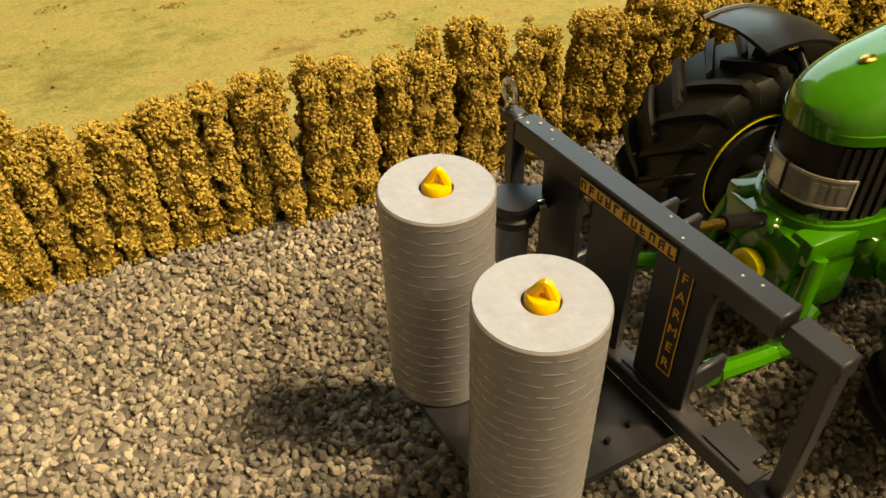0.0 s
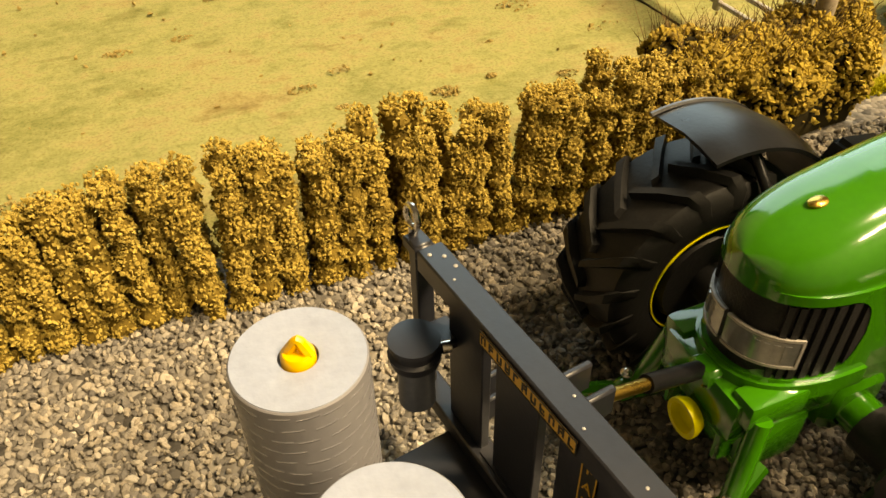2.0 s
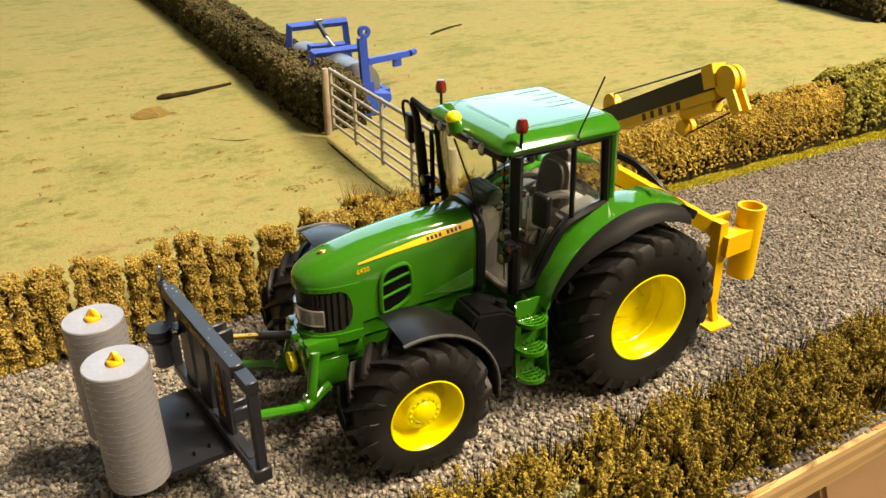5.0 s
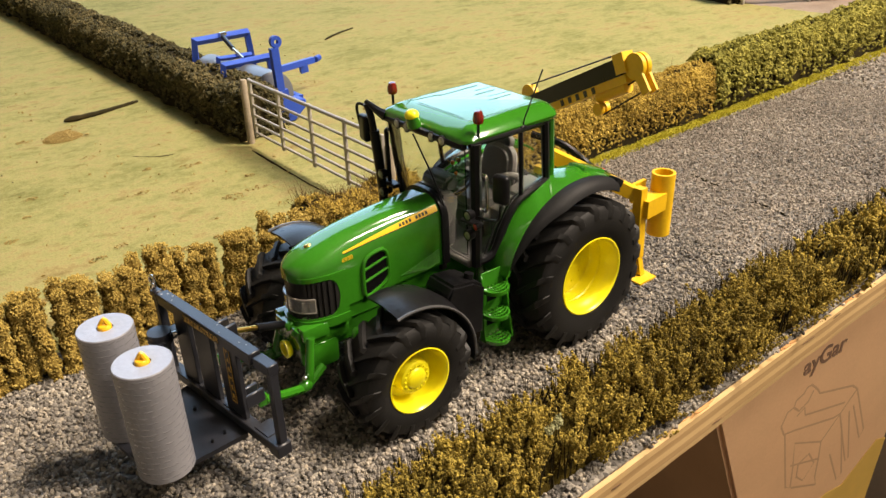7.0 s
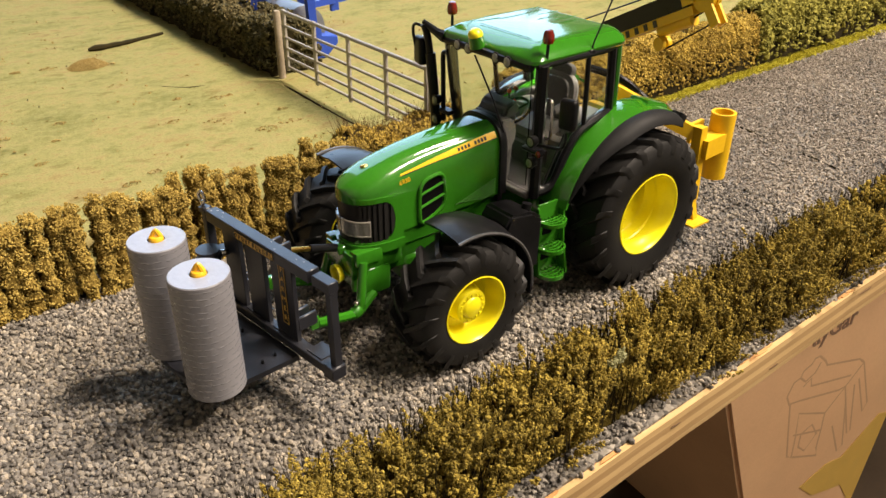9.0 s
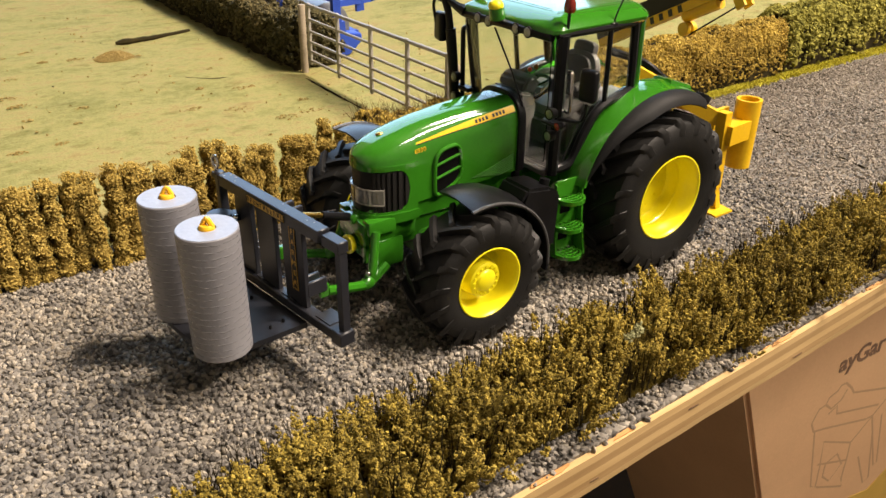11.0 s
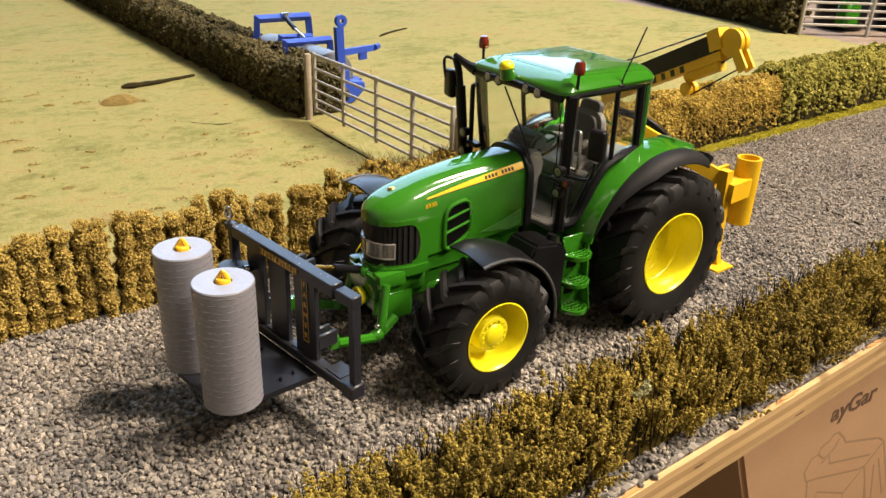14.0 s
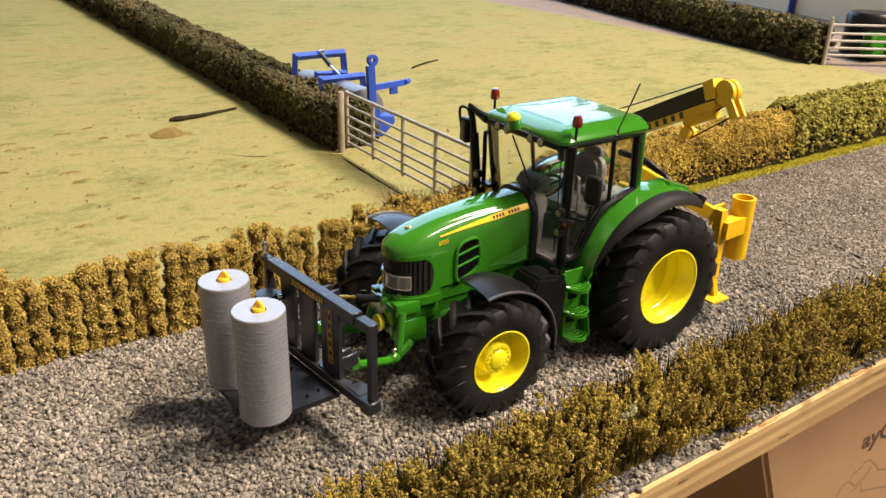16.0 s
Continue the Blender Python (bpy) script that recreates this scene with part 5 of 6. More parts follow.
part("steering_wheel", bm, BLACK, col, "black steering wheel")
bm = prism(B(), [(1.13, 2.12), (1.30, 2.09), (1.385, 1.97), (1.37, 1.82), (1.22, 1.66), (1.14, 1.60)], -0.24, 0.24)
bmesh.ops.bevel(bm, geom=list(bm.edges), offset=0.03, segments=2, affect="EDGES")
part("dashboard", bm, CAB_PALE, tractor, "pale grey rounded dashboard side")
bm = prism(B(), [(1.18, 2.10), (1.22, 2.22), (1.34, 2.27), (1.43, 2.22), (1.42, 2.12), (1.32, 2.06)], -0.22, 0.22)
bmesh.ops.bevel(bm, geom=list(bm.edges), offset=0.035, segments=2, affect="EDGES")
part("instrument_hood", bm, SEAT_GREY, col, "dark grey instrument hood")
for y in (-0.10, 0.10):
    part("dial", rod(B(), (1.42, y, 2.17), (1.44, y, 2.175), 0.06, 0.055, 16), LENS, col, "round instrument dial")
for c, m_, r in (((1.86, 0.34, 2.16), AMBER, 0.032), ((1.80, 0.38, 2.13), RED, 0.026), ((1.62, 0.10, 2.12), RED, 0.024)):
    lv = part("lever", rod(B(), (c[0], c[1], c[2] - 0.16), c, 0.012, None, 8), BLACK, seat)
    part("lever_knob", ball(B(), c, r, (1, 1, 1.1), 12, 8), m_, lv, "orange-red lever knob")
part("door_strut", tube(B(), [(1.36, -0.69, 1.45), (1.62, -0.70, 1.98)], 0.010, 6), BLACK, cab, "thin black door strut")

# exhaust, lamp bars, mirrors
bm = B()
tube(bm, curve_pts([(1.08, 0.84, 1.35), (1.08, 0.86, 1.9), (1.04, 0.90, 2.58)], 4), 0.06, 12)
ex = part("exhaust", bm, BLACK, tractor, "black exhaust stack")
bm = B()
tube(bm, curve_pts([(1.04, 0.90, 2.55), (1.02, 0.92, 2.76), (0.99, 0.95, 2.90)], 4), 0.042, 10)
part("tail_pipe", bm, BLACK, ex)
bm = B()
tube(bm, curve_pts([(1.14, 0.78, 1.80), (1.14, 0.79, 2.3), (1.13, 0.78, 2.56), (1.12, 0.74, 2.61), (1.12, 0.70, 2.62)], 4), 0.028, 8)
part("grab_rail", bm, BLACK, ex)
for s in (-1, 1):
    bm = B()
    box(bm, (1.14, s * 0.74, 1.93), (0.12, 0.26, 0.05), 0.015)
    lb = part("lamp_bracket", bm, BLACK, tractor, "black side lamp bracket")
    for z in (1.83, 2.06):
        c = (1.02, s * 0.80, z)
        w = part("side_lamp", rod(B(), c, (1.10, c[1], z), 0.062, 0.05, 16), BLACK, lb, "round side lamp")
        part("lens", ball(B(), c, 0.046, (0.3, 1, 1), 14, 8), LAMP_GREEN, w, "clear lamp lens")
    w = part("side_lamp", rod(B(), (1.05, s * 0.89, 1.95), (1.11, s * 0.89, 1.95), 0.045, 0.04, 14), BLACK, lb)
    part("lens", ball(B(), (1.05, s * 0.89, 1.95), 0.038, (0.4, 1, 1), 12, 7), AMBER, w, "amber indicator lens")
    bm = B()
    tube(bm, curve_pts([(1.0, s * 0.93, 2.86), (0.97, s * 1.08, 2.88), (0.97, s * 1.13, 2.80), (1.0, s * 1.12, 2.60)], 5) if s > 0 else
         curve_pts([(1.24, -0.72, 1.95), (1.26, -0.95, 1.98), (1.24, -1.06, 2.05), (1.24, -1.08, 2.2)], 5), 0.018, 7)
    ma = part("mirror_arm", bm, BLACK, tractor, "black mirror arm")
    mz = 2.58 if s > 0 else 2.37
    bm = B()
    box(bm, (1.27 if s < 0 else 1.02, s * 1.06, mz), (0.10, 0.19, 0.32), 0.045, (0, 0, s * -12), 3)
    mh = part("mirror", bm, BLACK, ma, "black door mirror housing")
    bm = B()
    box(bm, (1.302 if s < 0 else 1.072, s * 1.05, mz), (0.006, 0.16, 0.29), 0.0, (0, 0, s * -12))
    part("mirror_glass", bm, CHROME, mh, "silver mirror glass")
bm = B()
tube(bm, curve_pts([(1.30, -0.70, 2.42), (1.28, -0.80, 2.44), (1.28, -0.82, 2.38), (1.30, -0.80, 2.05), (1.31, -0.72, 2.02)], 4), 0.018, 7)
part("grab_handle", bm, CHROME, tractor, "pale grab handle by the door")
bm = B()
tube(bm, [(1.08, 0.68, 2.80), (1.05, 0.78, 2.83), (1.0, 0.97, 2.92)], [0.07, 0.05, 0.03], 8)
part("exhaust_bracket", bm, BLACK, tractor)

# ---- front fencing carrier: built square, then turned a little ----
CT = Matrix.Translation((-1.655, 0.0, 0.0)) @ pose(0, 0, 0, 0, 0, 8.0)
carrier = thing("fencing_carrier", (-1.655, 0, 0.5), "satin black steel fencing carrier on the tractor's front linkage", "fencing carrier")
bm = B()
box(bm, (0, -0.03, 1.46), (0.13, 1.66, 0.12), 0.008)
bar = part("top_bar", bm, STEEL_BLACK, carrier, "black square top bar", CT)
for x, y in ((-0.03, 0.74), (0.02, 0.70), (0.03, 0.62), (-0.02, 0.55), (0.03, -0.2), (-0.03, -0.33), (0.0, -0.62), (0.02, -0.7)):
    bm = ball(B(), (x, y, 1.521), 0.007 if y < 0.6 else 0.011, (1, 1, 0.4), 8, 5)
    part("paint_chip", bm, GALV, bar, turn=CT)
bm = B()
box(bm, (0.01, -1.0, 1.44), (0.115, 0.24, 0.105), 0.008)
part("bar_end", bm, STEEL_BLACK, carrier, turn=CT)
bm = B()
box(bm, (0.015, -1.075, 0.98), (0.085, 0.075, 0.84), 0.008)
part("side_post", bm, STEEL_BLACK, carrier, turn=CT)
bm = B()
box(bm, (0.0, -1.06, 0.54), (0.16, 0.15, 0.14), 0.012)
part("side_post_foot", bm, STEEL_BLACK, carrier, turn=CT)
bm = B()
box(bm, (-0.02, 0.84, 1.04), (0.09, 0.07, 0.98), 0.008)
box(bm, (-0.02, 0.86, 1.49), (0.10, 0.13, 0.06), 0.008)
part("side_post", bm, STEEL_BLACK, carrier, turn=CT)
bm = B()
box(bm, (0, -0.1, 0.53), (0.12, 1.95, 0.10), 0.008)
part("bottom_bar", bm, STEEL_BLACK, carrier, turn=CT)
for y, w in ((0.47, 0.28), (0.08, 0.30), (-0.365, 0.33)):
    bm = B()
    box(bm, (0.01, y, 0.99), (0.05, w, 0.86), 0.006)
    part("upright", bm, STEEL_BLACK, carrier, turn=CT)
for y in (0.2, -0.25, -0.8):
    bm = B()
    box(bm, (0.06, y, 0.585), (0.18, 0.22, 0.012))
    part("gusset_plate", bm, STEEL_BLACK, carrier, turn=CT)
bm = B()
prism(bm, [(-0.04, -0.56), (-0.60, -0.52), (-0.98, -0.30), (-0.98, 0.34), (-0.60, 0.56), (-0.04, 0.58)], 0.40, 0.455, "xy")
plat = part("platform", bm, STEEL_BLACK, carrier, "flat dark blue-grey platform plate", CT)
for x, y in ((-0.2, 0.15), (-0.35, -0.42), (-0.2, -0.4)):
    part("stud", rod(B(), (x, y, 0.45), (x, y, 0.49), 0.018, 0.014, 8), BLACK, plat, turn=CT)
bm = B()
tube(bm, [(-0.02, 0.91 + 0.052 * math.cos(2 * math.pi * k / 18), 1.615 + 0.058 * math.sin(2 * math.pi * k / 18)) for k in range(19)], 0.017, 8)
rod(bm, (-0.02, 0.91, 1.5), (-0.02, 0.91, 1.56), 0.022)
part("ring", bm, CHROME, carrier, "bright lifting ring on the far post", CT)
# wire tensioner drum
bm = lathe(B(), [(0.0, 0.0), (0.0, 0.115), (0.05, 0.125), (0.06, 0.105), (0.10, 0.10), (0.11, 0.12), (0.135, 0.12), (0.145, 0.0)], (-0.20, 0.60, 1.08), "z", 24)
dr = part("tensioner_drum", bm, STEEL_BLACK, carrier, "round black wire drum", CT)
part("pin", rod(B(), (-0.20, 0.60, 0.80), (-0.20, 0.60, 1.08), 0.088, None, 20), DRUM, dr, "dull grey cylinder under the drum", CT)
bm = B()
box(bm, (-0.1, 0.62, 1.13), (0.26, 0.17, 0.06), 0.012)
part("arm", bm, STEEL_BLACK, dr, turn=CT)
part("bolt", rod(B(), (-0.10, 0.53, 1.16), (-0.06, 0.52, 1.16), 0.03), CHROME, dr, turn=CT)
# rear lugs for the linkage
for y, z in ((-0.06, 1.38), (-0.20, 1.38), (0.40, 0.76), (0.52, 0.76), (-0.40, 0.76), (-0.52, 0.76)):
    bm = B()
    box(bm, (0.12, y, z), (0.22, 0.035, 0.15), 0.01)
    part("linkage_lug", bm, STEEL_BLACK, carrier, turn=CT)
# decals: a bar for each letter
def decal(length, high, count, m, label):
    bm = B()
    box(bm, (0, 0, 0), (length, high, 0.004))
    bm.transform(m)
    d = part("decal", bm, GOLD_INK, carrier, label, CT)
    bm = B()
    for sx, sy, w, h in ((0, high / 2, length, 0.007), (0, -high / 2, length, 0.007), (length / 2, 0, 0.007, high), (-length / 2, 0, 0.007, high)):
        box(bm, (sx, sy, 0.003), (w, h, 0.003))
    bm.transform(m)
    part("decal_edge", bm, BLACK_INK, d, turn=CT)
    for k in range(count):
        bm = B()
        x = -length / 2 + length * (k + 0.5) / count
        wd = length / count * 0.62
        box(bm, (x - wd * 0.36, 0, 0.003), (wd * 0.26, high * 0.66, 0.003))
        if k % 3 != 1:
            box(bm, (x + wd * 0.34, (k % 2) * high * 0.08, 0.003), (wd * 0.24, high * (0.66 if k % 2 else 0.5), 0.003))
        box(bm, (x, high * (0.26 if k % 4 < 2 else -0.26), 0.003), (wd * 0.8, high * 0.14, 0.003))
        if k % 2:
            box(bm, (x, 0, 0.003), (wd * 0.7, high * 0.13, 0.003))
        bm.transform(m)
        part("letter_bar", bm, BLACK_INK, d, turn=CT)


decal(0.62, 0.075, 11, Matrix.Translation((-0.069, -0.04, 1.455)) @ pose(0, 0, 0, 90, 0, -90), "gold strip with dark letter bars")
strip_m = CT @ Matrix.Translation((-0.020, -0.385, 1.06)) @ pose(0, 0, 0, 90, 0, -90)
bm = B()
box(bm, (0, 0, 0), (0.085, 0.66, 0.004))
bm.transform(strip_m)
strip = part("decal", bm, BLACK_INK, carrier, "upright black strip with gold letters")
for sx, sy, w, h in ((0.04, 0, 0.006, 0.66), (-0.04, 0, 0.006, 0.66), (0, 0.327, 0.085, 0.006), (0, -0.327, 0.085, 0.006)):
    bm = B()
    box(bm, (sx, sy, 0.003), (w, h, 0.003))
    bm.transform(strip_m)
    part("decal_edge", bm, GOLD_INK, strip)
for k, ch in enumerate("FARMER"):
    lettering("letter", ch, 0.058, GOLD_INK, strip, strip_m @ Matrix.Translation((0, 0.265 - 0.106 * k, 0.003)), depth=0.002)


# ---- rolls of netting on the platform ----
def netting_roll(c, label, turn):
    r, z0, z1 = 0.257, 0.458, 1.63
    g = thing("netting_roll", (*c, z0), label, "netting roll", "rolls on the carrier")
    bm = lathe(B(), [(z0, 0.0), (z0, r - 0.008), (z0 + 0.01, r), (z1 - 0.006, r), (z1, r - 0.005), (z1, 0.075), (z1 - 0.02, 0.073), (z1 - 0.02, 0.0)], (*c, 0), "z", 64)
    part("body", bm, ROLL_GREY, g, "grey roll with rows of short wire marks")
    bm = lathe(B(), [(z1 + 0.001, 0.076), (z1 + 0.004, 0.09), (z1 + 0.004, r - 0.008), (z1 - 0.004, r - 0.006), (z1 - 0.02, r - 0.02)], (*c, 0), "z", 64)
    part("end_face", bm, ROLL_TOP, g, "pale scuffed end face tinted with the window's blue")
    rows, cols = 18, 15
    v, f = [], []
    for i in range(rows):
        z = z0 + 0.06 + (z1 - z0 - 0.1) * i / (rows - 1)
        for k in range(cols):
            start = 2 * math.pi * (k + 0.5 * (i % 2) + RNG.uniform(-0.12, 0.12)) / cols
            tilt = RNG.uniform(-0.006, 0.010)
            for q in range(5):
                a0 = start + 2 * math.pi / cols * 0.15 * q
                a1 = a0 + 2 * math.pi / cols * 0.15
                z_, z2 = z + tilt * q / 4, z + tilt * (q + 1) / 4
                n = len(v)
                for a, rr, zz in ((a0, r + 0.0003, z_ - 0.006), (a1, r + 0.0003, z2 - 0.006), (a1, r + 0.0003, z2 + 0.006), (a0, r + 0.0003, z_ + 0.006), (a0, r + 0.0022, z_), (a1, r + 0.0022, z2)):
                    v.append((c[0] + rr * math.cos(a), c[1] + rr * math.sin(a), zz))
                f += [(n, n + 1, n + 5), (n, n + 5, n + 4), (n + 4, n + 5, n + 2), (n + 4, n + 2, n + 3)]
    raw_part("wire_mark", v, f, ROLL_WIRE, g, "rows of small raised silver dashes")
    bm = lathe(B(), [(z1 - 0.02, 0.0), (z1 - 0.02, 0.066), (z1 + 0.02, 0.064), (z1 + 0.032, 0.054), (z1 + 0.035, 0.0)], (*c, 0), "z", 24)
    k_ = part("knob", bm, KNOB, g, "yellow turning knob")
    bm = B()
    rings = []
    tube(bm, curve_pts([(-0.044, 0, z1 + 0.020), (-0.028, 0, z1 + 0.058), (-0.008, 0, z1 + 0.090), (0.016, 0, z1 + 0.058), (0.036, 0, z1 + 0.020)], 3), [0.026, 0.025, 0.025, 0.024, 0.023, 0.021, 0.019, 0.019, 0.020, 0.021, 0.022, 0.024, 0.025], 8)
    bm.transform(pose(c[0], c[1], 0, 0, 0, turn))
    part("grip", bm, KNOB, k_)


netting_roll((-2.475, 0.285), "grey plastic netting roll with a yellow knob standing on the platform", 150)
netting_roll((-2.405, -0.50), "grey plastic netting roll with a yellow knob at the platform's edge", 138)

# ---- rear post driver ----
driver = thing("post_driver", (3.6, -0.2, 0.3), "yellow post driver with its mast laid back behind the tractor", "post driver")


def beam(bm, p0, p1, w, h, bev=0.006, up=(0, 0, 1)):
    p0, p1 = Vector(p0), Vector(p1)
    d = (p1 - p0).normalized()
    a = d.cross(Vector(up)).normalized()
    b = a.cross(d).normalized()
    rings = [[p + a * sx * w / 2 + b * sy * h / 2 for sx, sy in ((-1, -1), (1, -1), (1, 1), (-1, 1))] for p in (p0, p1)]
    return loft(bm, rings)


M0, M1 = Vector((4.27, 1.60, 1.88)), Vector((4.00, -0.44, 2.91))
mast = part("mast", beam(B(), M0, M1, 0.15, 0.11), WORN_YELLOW, driver, "yellow box-section mast")
up_m = (M1 - M0).normalized()
side_m = up_m.cross(Vector((0, 0, 1))).normalized()
nor_m = side_m.cross(up_m).normalized()
part("mast_rail", beam(B(), M0 + nor_m * 0.165, M1 + nor_m * 0.165 - up_m * 0.06, 0.17, 0.22), BLACK, mast, "black slide rail on the mast")
for k in range(5):
    p = M0.lerp(M1, 0.42 + 0.075 * k) - side_m * 0.078
    p2 = M0.lerp(M1, 0.42 + 0.075 * k) + side_m * 0.078
    for q in (p, p2):
        bm = beam(B(), q - up_m * 0.034, q + up_m * 0.034, 0.006, 0.085, 0, nor_m)
        part("letter_bar", bm, BLACK_INK, mast)
sleeve = part("ram_sleeve", rod(B(), M0.lerp(M1, 0.72) - nor_m * 0.10, M0.lerp(M1, 0.97) - nor_m * 0.10, 0.075, None, 18), WORN_YELLOW, mast, "round yellow ram sleeve")
part("head_block", beam(B(), M1 - up_m * 0.14 + nor_m * 0.20, M1 + up_m * 0.05 + nor_m * 0.20, 0.18, 0.25), WORN_YELLOW, mast)
for d in (-0.05, 0.035):
    c = M1 + up_m * 0.17 + nor_m * 0.10 + side_m * d
    part("sheave", rod(B(), c - side_m * 0.028, c + side_m * 0.028, 0.165, None, 28), WORN_YELLOW, mast, "round yellow cable sheave")
for d in (-0.06, 0.06):
    c = M1 + up_m * 0.22 + side_m * d
    part("hook_plate", beam(B(), c, c - nor_m * 0.26 + up_m * 0.06, 0.035, 0.13, 0, up_m), WORN_YELLOW, mast)
for d in (-0.05, 0.05):
    c = M0.lerp(M1, 0.715) - nor_m * 0.25 + side_m * d
    part("lower_sheave", rod(B(), c - side_m * 0.03, c + side_m * 0.03, 0.085, None, 22), WORN_YELLOW, mast, "small yellow cable sheave")
c = M0.lerp(M1, 0.08) + nor_m * 0.30
part("back_sheave", rod(B(), c - side_m * 0.05, c + side_m * 0.05, 0.15, None, 26), WORN_YELLOW, mast, "yellow cable sheave")
part("sheave_bracket", beam(B(), M0.lerp(M1, 0.08), c, 0.06, 0.1, 0, up_m), WORN_YELLOW, mast)
hk = M1 + up_m * 0.28 - nor_m * 0.20
for p, q in ((c + nor_m * 0.13, M1 - up_m * 0.14 + nor_m * 0.33), (M0.lerp(M1, 0.715) - nor_m * 0.17, M1 + up_m * 0.1 - nor_m * 0.05), (M0.lerp(M1, 0.715) - nor_m * 0.33, hk)):
    part("cable", tube(B(), [p, q], 0.011, 5), BLACK, mast, "thin dark cable")
# frame behind the tractor
bm = B()
beam(bm, (2.95, -0.08, 2.08), (3.90, -0.77, 1.47), 0.17, 0.16)
arm = part("main_arm", bm, WORN_YELLOW, driver, "yellow sloping main arm")
beamp = [((3.30, 0.6, 2.0), (3.30, 0.6, 0.75), 0.12, 0.12), ((3.35, -0.45, 1.62), (3.35, 0.5, 1.62), 0.10, 0.10), ((3.3, -0.2, 0.8), (3.9, -0.75, 0.8), 0.08, 0.10), ((3.2, -0.35, 1.75), (3.75, -0.55, 1.60), 0.06, 0.14)]
for a, b, w, h in beamp:
    part("strut", beam(B(), a, b, w, h), WORN_YELLOW, driver)
part("leg_post", beam(B(), (3.88, -0.88, 0.62), (3.86, -0.86, 1.60), 0.13, 0.12, 0, (1, 0, 0)), WORN_YELLOW, driver, "square yellow leg post")
part("leg", beam(B(), (3.93, -0.93, 0.34), (3.88, -0.88, 0.70), 0.08, 0.08, 0, (1, 0, 0)), WORN_YELLOW, driver)
bm = B()
prism(bm, [(3.72, -1.10), (4.05, -1.10), (4.08, -0.80), (3.72, -0.80)], 0.32, 0.345, "xy")
part("foot", bm, WORN_YELLOW, driver, "flat yellow foot plate")
bm = B()
beam(bm, (3.86, -0.90, 1.32), (4.38, -0.86, 1.32), 0.20, 0.24)
part("clamp_arm", bm, WORN_YELLOW, driver, "yellow box arm holding the post tube")
for z in (1.02, 1.40):
    part("clamp_plate", beam(B(), (4.0, -0.62, z), (4.28, -0.60, z), 0.05, 0.26), WORN_YELLOW, driver)
bm = lathe(B(), [(0.79, 0.11), (0.80, 0.155), (1.67, 0.155), (1.67, 0.118), (1.2, 0.118), (1.2, 0.0)], (4.36, -0.83, 0), "z", 32)
part("post_tube", bm, WORN_YELLOW, driver, "open-topped yellow post tube")
bm = B()
tube(bm, curve_pts([(3.25, 0.5, 2.12), (3.4, 0.1, 2.05), (3.52, -0.2, 1.86), (3.6, -0.3, 1.72)], 5), 0.05, 8)
part("hose", bm, BLACK, driver, "black hydraulic ram and hose")
bm = B()
box(bm, (3.0, 0, 0.85), (0.5, 0.9, 0.10), 0.02)
part("drawbar_frame", bm, WORN_YELLOW, driver)

# ---- field gate ----
gate = thing("field_gate", (2.5, 5.2, FZ), "weathered grey metal field gate with six rails", "gate")
GA, GB, GZ = 7.42, 2.95, FZ
for i, z in enumerate((0.30, 0.48, 0.66, 0.86, 1.08, 1.34)):
    part("rail", rod(B(), (2.5, GA, GZ + z), (2.5, GB, GZ + z), 0.027 if i < 5 else 0.036, None, 8), GALV, gate)
for y in (7.42, 6.30, 5.15, 4.03, 2.95):
    bm = B()
    box(bm, (2.5, y, GZ + 0.80), (0.055, 0.075, 1.16), 0.01)
    part("stile", bm, GALV, gate)
for x, y, r, h in ((2.50, 7.72, 0.072, 1.30), (2.50, 2.78, 0.08, 1.25)):
    g = thing("gate_post", (x, y, FZ), "round weathered wooden gate post", "gate post", "gate posts")
    bm = B()
    tube(bm, [(x, y, FZ - 0.1), (x, y, FZ + h * 0.5), (x + 0.01, y, FZ + h - 0.02), (x + 0.01, y, FZ + h)], [r * 1.03, r, r * 0.96, r * 0.8], 12)
    part("wood", bm, POST_WOOD, g)

# ---- blue land roller in the far field ----
roller = thing("land_roller", (3.6, 9.9, FZ), "blue-framed land roller with dark steel drums parked behind the hedge", "land roller")
for c, y0, y1 in (((3.62, 0.84), 8.75, 9.95), ((3.42, 0.84), 10.05, 11.35)):
    bm = lathe(B(), [(y0, 0.0), (y0, 0.46), (y0 + 0.03, 0.52), (y1 - 0.03, 0.52), (y1, 0.46), (y1, 0.0)], (c[0], 0, c[1]), "y", 40)
    part("drum", bm, DRUM, roller, "dark grey steel roller drum", Matrix.Translation((c[0], y0, 0)) @ pose(0, 0, 0, 0, 0, 4) @ Matrix.Translation((-c[0], -y0, 0)))
for a, b, z, r in (((2.93, 9.6), (4.26, 10.1), 1.45, 0.065), ((3.10, 10.2), (4.0, 10.5), 1.48, 0.05), ((3.0, 11.2), (4.56, 11.75), 1.72, 0.075)):
    bm = B()
    pa, pb = Vector((*a, 0)), Vector((*b, 0))
    out_ = (pb - pa).normalized() * 0.10
    tube(bm, [pa - out_ + Vector((0, 0, 0.55)), pa + Vector((0, 0, z)), pb + Vector((0, 0, z - 0.10)), pb + out_ + Vector((0, 0, 0.55))], r * 1.5, 4)
    part("hoop", bm, BLUE, roller, "blue arched frame over the drum")
ram = part("ram", rod(B(), (3.735, 11.3, 1.72), (3.64, 10.6, 1.56), 0.055), BLACK, roller, "dark hydraulic ram")
part("ram_end", rod(B(), (3.64, 10.6, 1.56), (3.60, 10.0, 1.44), 0.035), CHROME, ram)
part("ram_pin", rod(B(), (3.66, 11.3, 1.76), (3.84, 11.36, 1.76), 0.05), CHROME, ram)
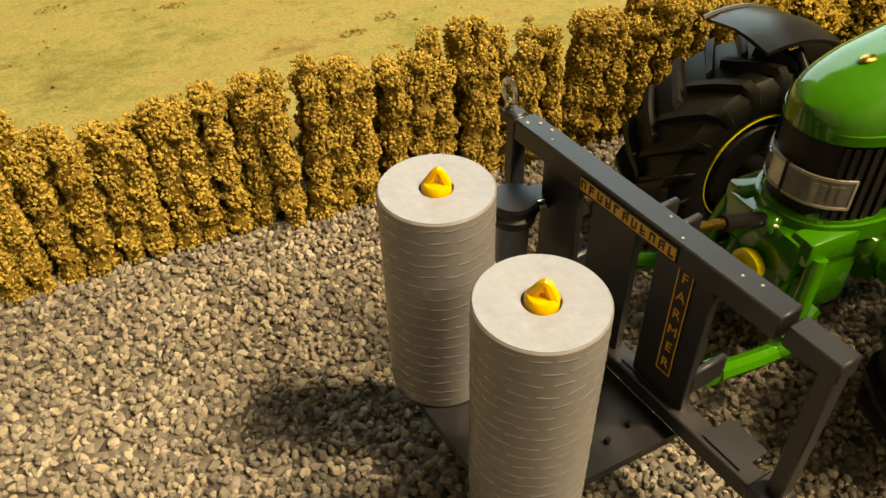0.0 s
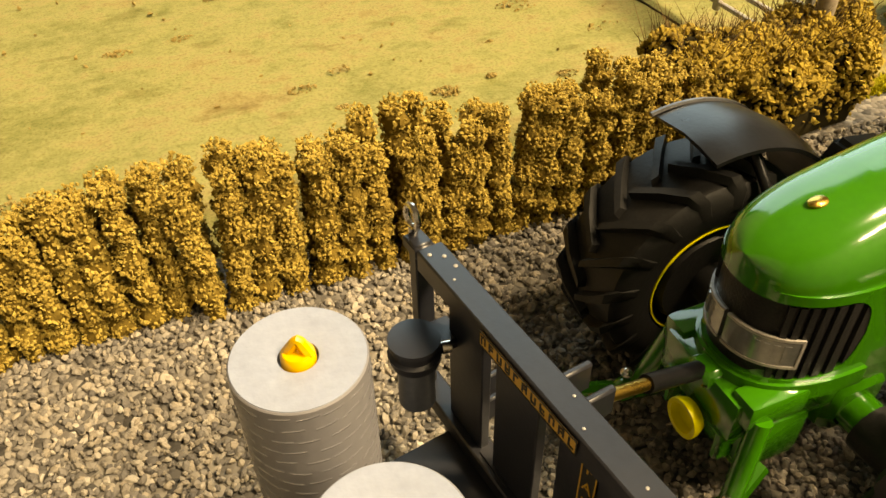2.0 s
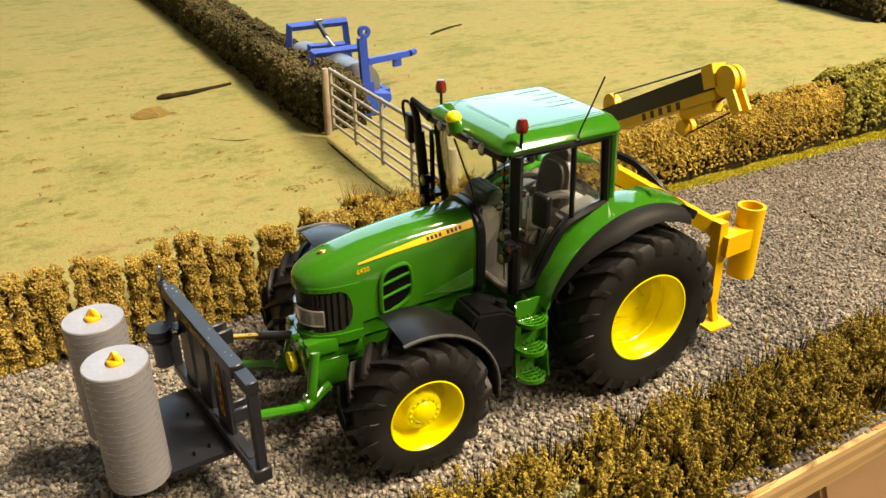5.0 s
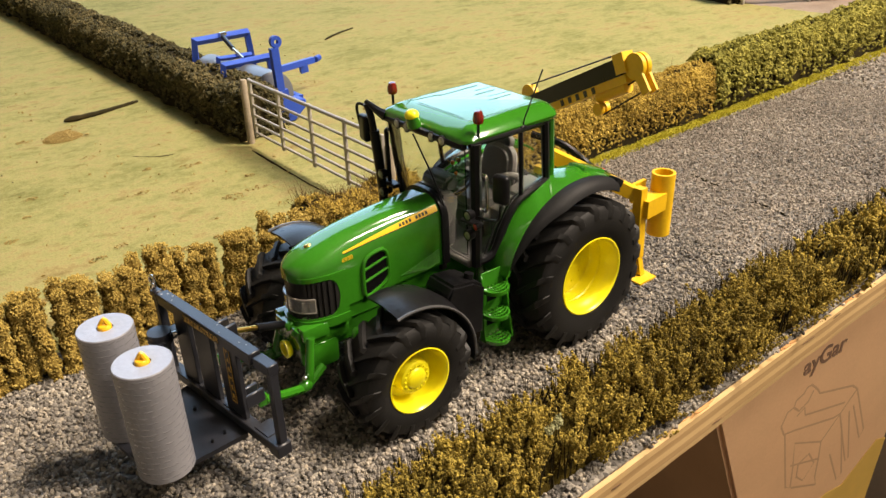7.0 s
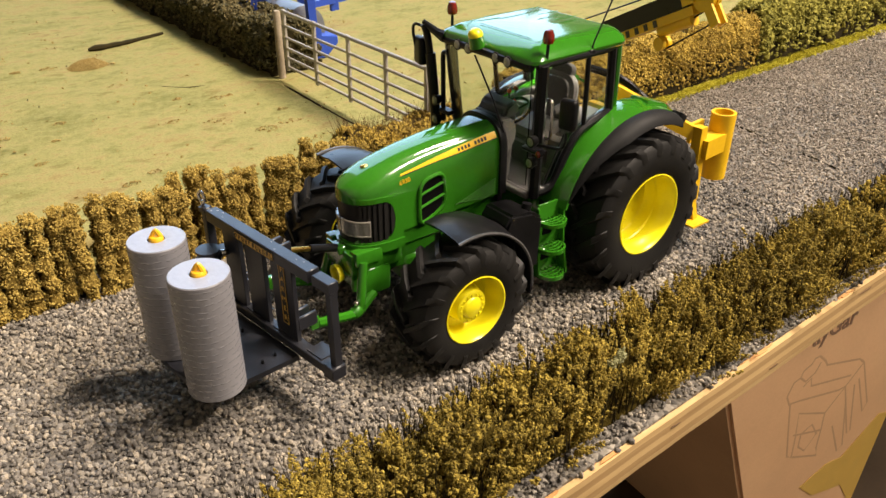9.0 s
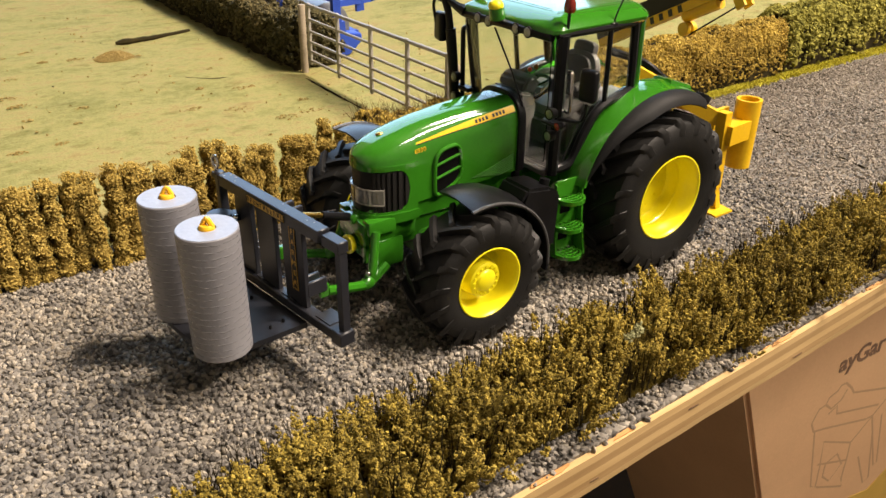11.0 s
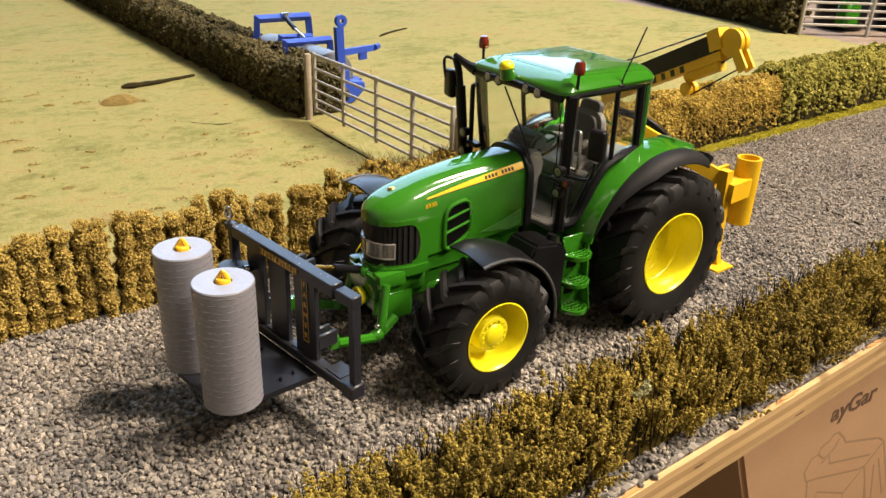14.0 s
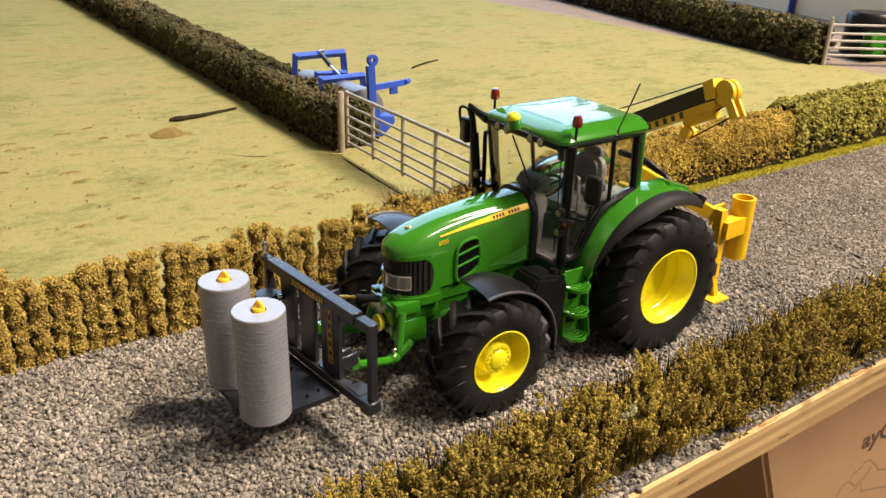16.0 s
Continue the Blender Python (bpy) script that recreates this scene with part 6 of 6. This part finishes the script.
for x, y0, y1, z in ((2.92, 8.6, 11.4, 0.62), (4.30, 8.9, 11.9, 0.62)):
    part("side_beam", beam(B(), (x, y0, z), (x + 0.15, y1, z), 0.10, 0.16), BLUE, roller)
part("front_beam", beam(B(), (2.9, 8.6, 0.62), (4.35, 8.9, 0.62), 0.14, 0.18), BLUE, roller)
part("drawbar", beam(B(), (4.30, 9.85, 1.08), (5.55, 10.35, 1.02), 0.11, 0.14), BLUE, roller, "blue drawbar")
part("drawbar_strut", beam(B(), (4.35, 9.9, 1.08), (4.33, 9.8, 0.62), 0.11, 0.11, 0, (1, 0, 0)), BLUE, roller)
part("drawbar_foot", beam(B(), (5.18, 10.2, 1.02), (5.20, 10.21, 0.80), 0.09, 0.20, 0, (1, 0, 0)), BLUE, roller)
part("drawbar_eye", rod(B(), (5.58, 10.30, 1.03), (5.75, 10.42, 1.03), 0.075, None, 16), BLUE, roller)
part("jack", beam(B(), (3.66, 8.45, 0.45), (3.60, 8.45, 1.92), 0.13, 0.17, 0, (1, 0, 0)), BLUE, roller, "tall blue lifting arm with an eye")
part("jack_plate", beam(B(), (3.68, 8.45, 0.45), (3.64, 8.45, 1.02), 0.15, 0.30, 0, (1, 0, 0)), BLUE, roller)
bm = lathe(B(), [(-0.05, 0.05), (-0.05, 0.125), (0.05, 0.125), (0.05, 0.05)], (3.655, 8.45, 2.04), "y", 20, True)
part("jack_eye", bm, BLUE, roller)
bm = B()
prism(bm, [(3.05, 0.32), (3.9, 0.30), (4.22, 0.58), (4.20, 0.74), (3.7, 0.80), (3.1, 0.78)], 8.40, 8.72)
bmesh.ops.bevel(bm, geom=list(bm.edges), offset=0.03, segments=1, affect="EDGES")
part("skid", bm, BLUE, roller, "blue skid under the lifting arm")

# ---- far yard: shed wall, gate, dark bales ----
shed = thing("farm_shed", (36, 20, 0.3), "cream-walled farm shed with blue posts behind the yard", "shed")
SA, SB = Vector((30.5, 3.5, 0)), Vector((41.0, 36.0, 0))
sd = (SB - SA).normalized()
sn = Vector((sd.y, -sd.x, 0))
for k in range(4):
    a, b = SA.lerp(SB, k / 4), SA.lerp(SB, (k + 1) / 4)
    bm = B()
    loft(bm, [[a, a + sn * 0.3, a + sn * 0.3 + Vector((0, 0, 9)), a + Vector((0, 0, 9))], [b, b + sn * 0.3, b + sn * 0.3 + Vector((0, 0, 9)), b + Vector((0, 0, 9))]])
    part("wall_panel", bm, CREAM, shed, "cream sheet wall")
for k in range(5):
    p = SA.lerp(SB, k / 4) - sn * 0.1
    bm = B()
    tube(bm, [p, p + Vector((0, 0, 9))], 0.22, 4)
    part("post", bm, BLUE, shed, "blue upright post")

yg = thing("yard_gate", (24, 7.5, FZ), "pale metal yard gate in the distance", "gate")
for z in (0.35, 0.6, 0.85, 1.1, 1.4):
    part("rail", rod(B(), (22.4, 9.3, FZ + z), (26.5, 6.6, FZ + z), 0.045, None, 6), GALV, yg)
for f in (0, 0.5, 1):
    p = Vector((22.4, 9.3, FZ)).lerp(Vector((26.5, 6.6, FZ)), f)
    part("stile", rod(B(), p, p + Vector((0, 0, 1.65)), 0.07, None, 8), GALV, yg)
for x, y, s in ((25.5, 9.6, 0.9), (27.3, 8.2, 1.0)):
    g = thing("bale", (x, y, FZ), "dark wrapped bale standing in the yard", "bale", "bales in the yard")
    bm = lathe(B(), [(0, 0), (0, s * 0.9), (0.12, s), (1.5, s), (1.65, s * 0.88), (1.65, 0)], (x, y, FZ), "z", 20)
    part("wrap", bm, BLACK, g)
mb = thing("parked_machine", (25.2, 8.6, FZ), "small green machine parked behind the yard gate", "machine")
bm = B()
box(bm, (25.0, 9.0, FZ + 0.6), (1.2, 0.5, 0.9), 0.1)
part("body", bm, GREEN, mb)

# ---- cardboard box on the floor ----
BX = Matrix.Translation((30.2, 7.7, 0)) @ pose(0, 0, 0, 0, 0, -5)
carton = thing("cardboard_box", (34, 13, FL), "large printed brown cardboard box with slanting sides standing on the floor", "cardboard box")
bm = B()
prism(bm, [(-9.6, -11.0), (2.2, FL), (10.6, FL), (13.4, -11.0)], 0.0, 13.0)
bmesh.ops.bevel(bm, geom=list(bm.edges), offset=0.2, segments=2, affect="EDGES")
part("body", bm, CARD, carton, turn=BX)
part("flap", box(B(), (1.9, 6.5, -10.9), (22.4, 12.6, 0.16), 0.03), CARD, carton, turn=BX)


lettering("print_word", "ayGar", 1.10, PRINT, carton, BX @ Matrix.Translation((1.85, -0.02, -18.30)) @ pose(0, 0, 0, 90, 0, 0) @ pose(0, 0, 0, 0, 0, 4), "dark brown printed letters", 0.01, 0.03)
line = lambda pts: [(x, 0.0, z) for x, z in pts]
OUT = ([(-0.9, -21.7), (-0.6, -20.9), (-0.1, -20.8), (0.0, -20.4), (0.6, -20.2), (0.8, -19.9), (1.2, -19.9), (1.9, -20.5), (2.2, -20.9), (5.6, -21.9), (6.25, -22.4)], [(-0.9, -21.7), (-0.5, -22.4), (0.5, -22.6), (4.4, -23.6), (5.0, -23.6), (6.25, -22.4)], [(0.4, -21.6), (1.0, -21.3), (1.2, -21.9), (5.2, -22.9)],
       [(-0.1, -20.8), (0.5, -21.3), (1.2, -21.0), (1.5, -20.4)], [(-0.4, -22.4), (0.9, -26.9), (1.4, -27.2), (1.2, -25.6), (0.8, -23.65), (3.6, -24.93), (3.8, -26.3), (3.9, -27.7), (4.2, -28.5), (1.5, -27.25)], [(0.9, -25.3), (3.8, -26.3)], [(1.7, -25.6), (2.6, -25.3), (3.4, -26.4), (2.6, -27.3), (1.8, -26.6), (1.7, -25.6)],
       [(3.6, -24.93), (5.0, -23.64), (5.6, -24.9), (7.05, -29.15), (6.6, -29.4), (5.0, -26.6)], [(5.0, -23.64), (7.1, -28.2), (7.4, -28.1), (6.0, -23.9)], [(6.25, -22.42), (8.35, -26.31), (8.1, -26.9), (6.3, -23.6)])
for pts in OUT:
    part("print_line", tube(B(), line(pts), 0.07, 4), PRINT_PALE, carton, "faint printed outline drawing", BX @ Matrix.Diagonal((1, 0.12, 1, 1)))
bm = B()
prism(bm, [(3.4, -30.7), (5.7, -30.0), (7.4, -30.3), (10.5, -28.2), (11.6, -28.6), (10.9, -36.5), (8.6, -33.4), (5.2, -32.4)], -0.05, -0.02)
part("tape", bm, TAPE, carton, "yellow packing tape", BX)
